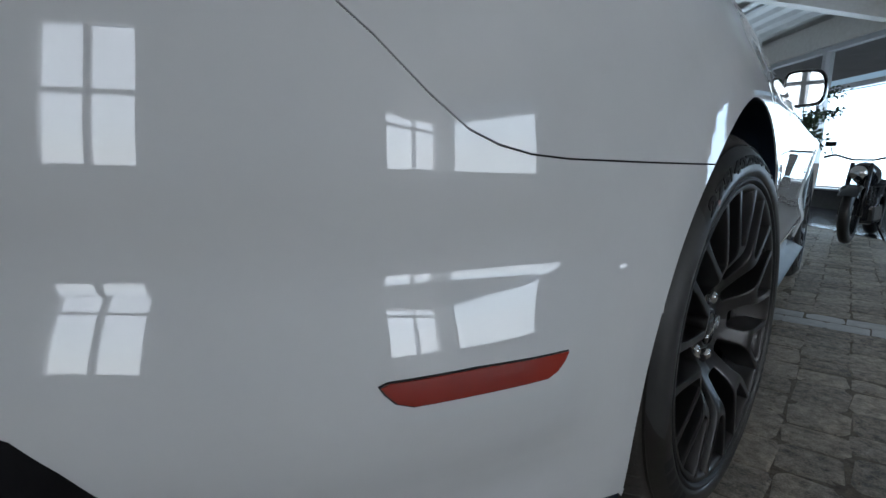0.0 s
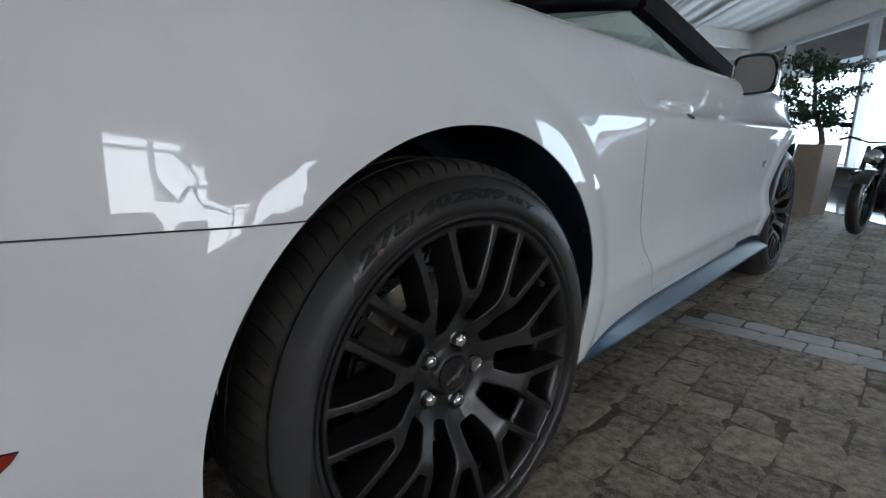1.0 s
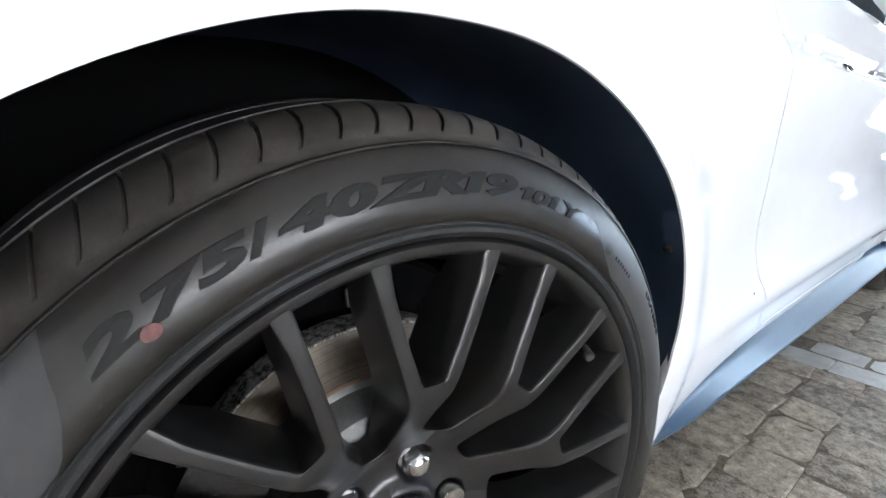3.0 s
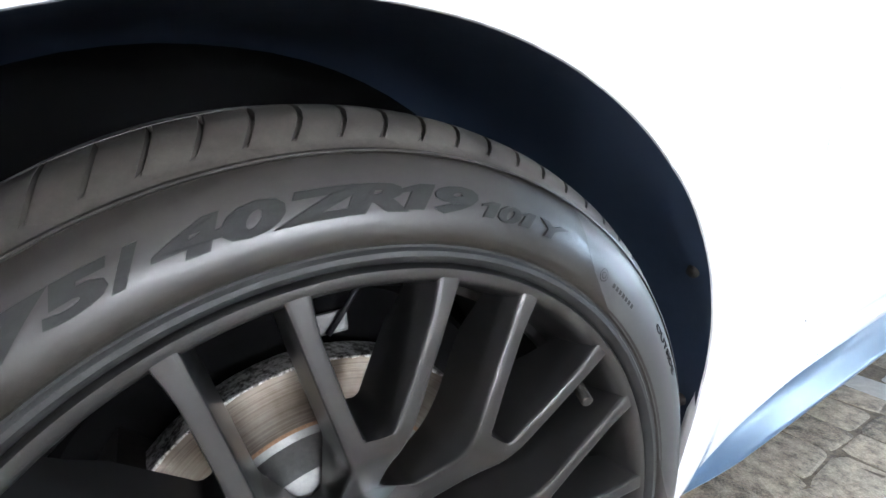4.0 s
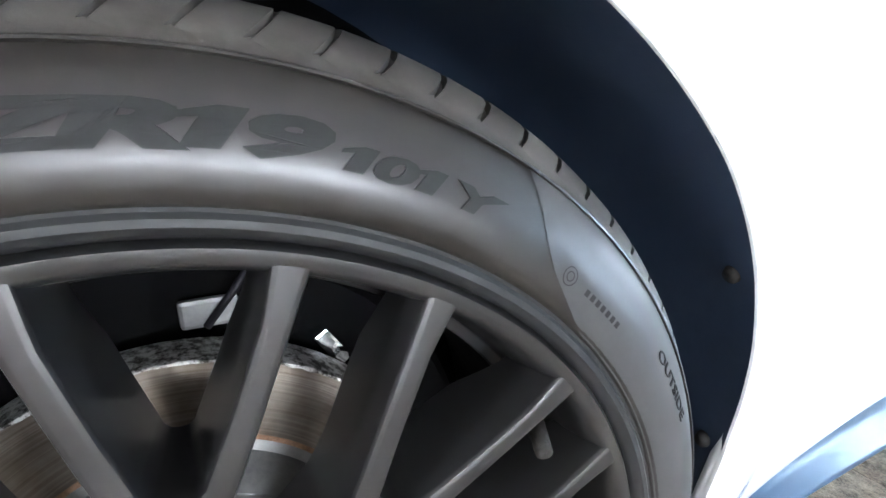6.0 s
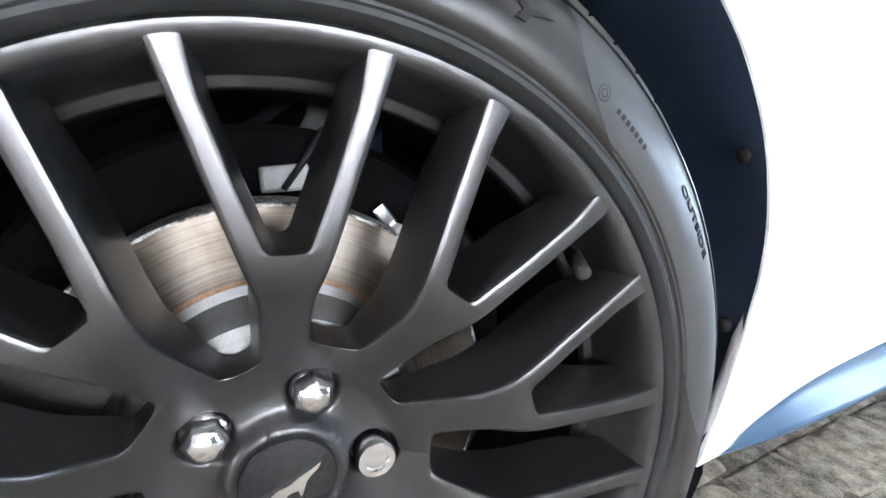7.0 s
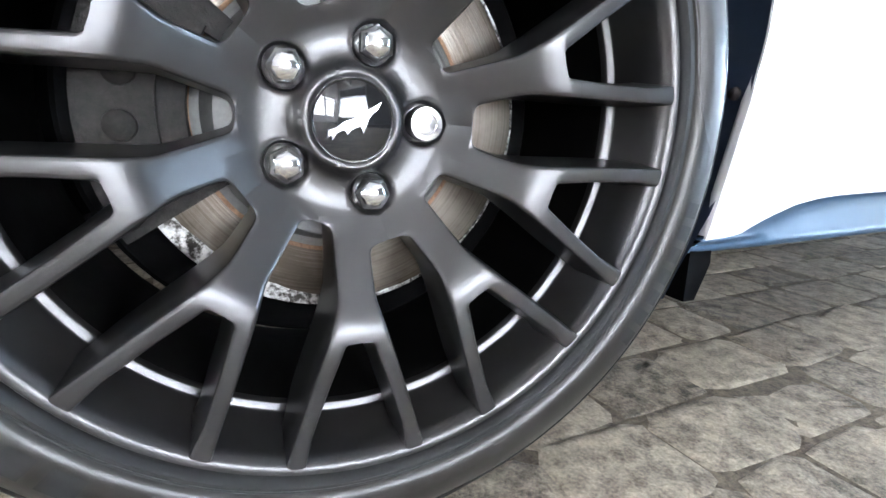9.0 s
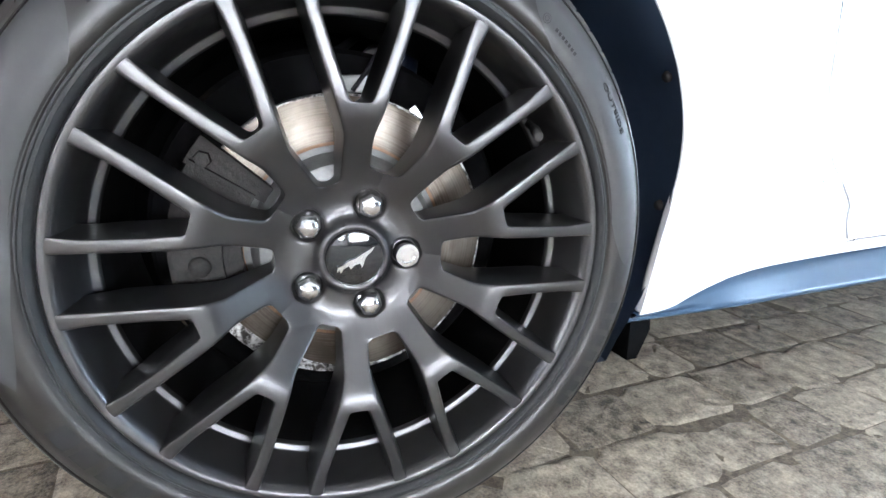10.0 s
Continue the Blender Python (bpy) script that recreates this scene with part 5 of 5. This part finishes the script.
def motorcycle():
    t = thing("motorcycle", "black cruiser motorcycle parked beside the planter on the paving", "motorcycle", pose(0.30, 5.22, 0.003, 0, 0, 170) @ Matrix.Scale(0.74, 4))
    # built along its own y, front towards +y
    for y, r, w in ((0.8, 0.33, 0.055), (-0.72, 0.32, 0.075)):
        tyre = part("tyre", turned_bm([(w, r - 0.09), (w * 1.02, r - 0.05), (w * 0.7, r - 0.012), (0, r), (-w * 0.7, r - 0.012), (-w * 1.02, r - 0.05), (-w, r - 0.09)], 40, True, (0, y, r)), RUBBER, t, smooth=True)
        part("rim", turned_bm([(w * 0.9, r - 0.09), (w * 0.9, r - 0.115), (-w * 0.9, r - 0.115), (-w * 0.9, r - 0.09)], 40, True, (0, y, r)), MOTO_BLACK, tyre)
        bm = bmesh.new()
        for k in range(18):
            a = 2 * math.pi * k / 18
            tube_into(bm, [(0.02 * (-1) ** k, y, r), (0, y + (r - 0.11) * math.cos(a), r + (r - 0.11) * math.sin(a))], 0.004, 5)
        part("spokes", bm, CHROME, tyre)
    for x in (-0.09, 0.09):
        part("fork_leg", tube([(x, 0.8, 0.33), (x, 0.6, 0.72), (x, 0.5, 0.93)], [0.03, 0.026, 0.024], 10), MOTO_BLACK, t, smooth=True)
    part("headlamp", turned_bm([(0.0, 0.0), (0.01, 0.075), (-0.02, 0.085), (-0.1, 0.06), (-0.13, 0.0)], 28, centre=(0, 0, 0)), CHROME, t, "round chrome headlamp", smooth=True).matrix_local = pose(0, 0.66, 0.82, 0, 0, 90)
    part("handlebar", tube([(-0.42, 0.3, 1.0), (-0.3, 0.38, 1.03), (-0.1, 0.48, 0.97), (0.1, 0.48, 0.97), (0.3, 0.38, 1.03), (0.42, 0.3, 1.0)], [0.018, 0.014, 0.012, 0.012, 0.014, 0.018], 10), MOTO_BLACK, t, smooth=True)
    for x in (-0.36, 0.36):
        part("rear_mirror", box((x - 0.06, 0.36, 1.13), (x + 0.06, 0.385, 1.19), None, 0.01), MOTO_BLACK, t)
        part("mirror_stem", tube([(x * 0.9, 0.37, 1.03), (x, 0.38, 1.14)], 0.007, 6), MOTO_BLACK, t)
    bm = bmesh.new()
    bmesh.ops.create_uvsphere(bm, u_segments=24, v_segments=14, radius=1.0, matrix=pose(0, 0.18, 0.80, 14) @ Matrix.Diagonal((0.15, 0.32, 0.135, 1)))
    part("tank", bm, MOTO_BLACK, t, "gloss black fuel tank", smooth=True)
    bm = bmesh.new()
    bmesh.ops.create_uvsphere(bm, u_segments=20, v_segments=10, radius=1.0, matrix=pose(0, -0.28, 0.70) @ Matrix.Diagonal((0.15, 0.3, 0.07, 1)))
    part("seat", bm, DARK, t, "black leather saddle", smooth=True)
    bm = bmesh.new()
    for a, y in ((24, 0.16), (-24, -0.06)):
        for k in range(7):
            z = 0.42 + k * 0.035
            box_into(bm, (-0.075 - 0.006 * (k % 2), y - 0.075, z), (0.075 + 0.006 * (k % 2), y + 0.075, z + 0.028), pose(0, 0, 0), 0.006)
    part("cylinders", bm, CAST, t, "finned black engine cylinders")
    part("engine_case", box((-0.15, -0.3, 0.2), (0.15, 0.3, 0.43), None, 0.05), MOTO_BLACK, t)
    part("exhaust", tube([(0.1, 0.22, 0.5), (0.19, 0.24, 0.35), (0.2, 0.0, 0.26), (0.2, -0.5, 0.27), (0.2, -1.0, 0.3)], [0.025, 0.025, 0.03, 0.045, 0.045], 12), CHROME, t, "chrome exhaust pipe", smooth=True)
    for y, r in ((0.8, 0.35), (-0.72, 0.36)):
        bm = bmesh.new()
        rows = []
        for k in range(13):
            a = radians(40 + k * 10) if y > 0 else radians(30 + k * 11)
            rows.append([bm.verts.new((x, y + (r + d) * math.cos(a), (r - 0.02) + (r + d) * math.sin(a))) for x, d in ((-0.1, -0.03), (-0.09, 0.0), (0.0, 0.012), (0.09, 0.0), (0.1, -0.03))])
        for p, q in zip(rows, rows[1:]):
            for k in range(4):
                bm.faces.new((p[k], p[k + 1], q[k + 1], q[k]))
        part("mudguard", bm, MOTO_BLACK, t, smooth=True)
    part("frame", tube([(0, 0.5, 0.86), (0, 0.1, 0.66), (0, -0.4, 0.6), (0, -0.72, 0.32)], 0.03, 8), MOTO_BLACK, t, smooth=True)
    part("side_stand", tube([(-0.12, 0.0, 0.25), (-0.25, 0.02, 0.0)], 0.012, 6), MOTO_BLACK, t)
    return t


motorcycle()

# ---- stone paving ----
ROW = 0.125


def paver_shape(rng, w, l):
    """Top ring, shoulder ring and foot ring of one worn block, centred on its top."""
    ring = []
    for cx, cy in ((-1, -1), (1, -1), (1, 1), (-1, 1)):
        for k in range(3):
            a = math.atan2(cy, cx) + (k - 1) * 0.55
            rad = 0.018
            ring.append(((w / 2 - rad) * cx + rad * math.cos(a) * 1.25 + rng.uniform(-0.0055, 0.0055), (l / 2 - rad) * cy + rad * math.sin(a) * 1.25 + rng.uniform(-0.0055, 0.0055)))
    tilt_x, tilt_y = rng.uniform(-0.006, 0.006), rng.uniform(-0.006, 0.006)
    verts = []
    for k, z in ((0.70, 0.0), (0.90, -0.0006), (0.99, -0.0022), (1.0, -0.03)):
        verts += [(x * k, y * k, z + x * tilt_x + y * tilt_y + (rng.uniform(-0.0012, 0.0012) if z == 0 else 0)) for x, y in ring]
    verts.append((0, 0, rng.uniform(0.0, 0.0015)))
    m, faces = len(ring), []
    for j in range(3):
        faces += [(j * m + k, (j + 1) * m + k, (j + 1) * m + (k + 1) % m, j * m + (k + 1) % m) for k in range(m)]
    faces += [(4 * m, k, (k + 1) % m) for k in range(m)]
    return verts, faces


paving = setting(new("pavement"), "worn dark stone block paving with a pale stripe", "pavement")
rng = random.Random(11)
near_pavers, far_verts, far_faces = [], [], []
NEAR = (-0.16, 1.1, 0.1, 2.5)
x = -4.0
while x < 5.5:
    wide = ROW * rng.uniform(0.93, 1.07)
    y = -5.0 + rng.uniform(0, 0.15)
    while y < 9.0:
        long = rng.choice((0.125, 0.15, 0.165, 0.19)) * rng.uniform(0.96, 1.04)
        if x > -0.16 and 1.53 - long < y < 1.53:
            long = max(0.06, 1.53 - y)
            if long < 0.075:
                y = 1.765
                continue
        if x > -0.16 and 1.53 <= y < 1.765:
            y = 1.765
            continue
        cx, cy = x + wide / 2, y + long / 2
        q = (HALL.inverted() @ Vector((cx, cy, 0))).y * -1
        along = (HALL.inverted() @ Vector((cx, cy, 0))).x
        if 2.1 < q < 14.9 and -8.9 < along < 12.4:
            shape = (wide - 0.006, long - 0.006)
            turn = rng.uniform(-0.045, 0.045)
            if NEAR[0] < cx < NEAR[1] and NEAR[2] < cy < NEAR[3] and len(near_pavers) < 290:
                near_pavers.append((cx, cy, turn, shape))
            else:
                vs, fs = paver_shape(rng, *shape)
                k = len(far_verts)
                c, s = math.cos(turn), math.sin(turn)
                dz = rng.uniform(-0.0012, 0.0012)
                far_verts += [(cx + a * c - b * s, cy + a * s + b * c, z + dz) for a, b, z in vs]
                far_faces += [tuple(i + k for i in f) for f in fs]
        y += long
    x += wide
ob = mesh_object("paving_blocks", far_verts, far_faces, STONE, paving, "worn dark stone blocks", smooth=False)
ob["kind"] = "stuff"
shared = {}
for cx, cy, turn, (w, l) in near_pavers:
    key = (round(w, 2), round(l, 2), rng.randrange(3))
    if key not in shared:
        me = bpy.data.meshes.new("paver")
        vs, fs = paver_shape(rng, 0.1, 0.1)
        me.from_pydata([(a * w / 0.1, b * l / 0.1, c) for a, b, c in vs], [], fs)
        me.materials.append(STONE)
        shared[key] = me
    p = new("paver", shared[key])
    p.parent, p.location, p.rotation_euler = paving, (cx, cy, rng.uniform(-0.0012, 0.0012)), (0, 0, turn)
pale_meshes = []
for k in range(4):
    me = bpy.data.meshes.new("pale_paver")
    vs, fs = paver_shape(rng, 0.138, 0.109)
    me.from_pydata(vs, [], fs)
    me.materials.append(PALE_STONE)
    pale_meshes.append(me)
for j in range(2):
    x = -0.06 + 0.07 * j
    while x < 3.0:
        p = new("pale_paver", pale_meshes[rng.randrange(4)])
        p.parent, p.location, p.rotation_euler = paving, (x, 1.587 + 0.118 * j + 0.01 * rng.uniform(-0.3, 0.3), rng.uniform(-0.001, 0.002)), (0, 0, rng.choice((0, math.pi)) + rng.uniform(-0.012, 0.012))
        x += 0.147
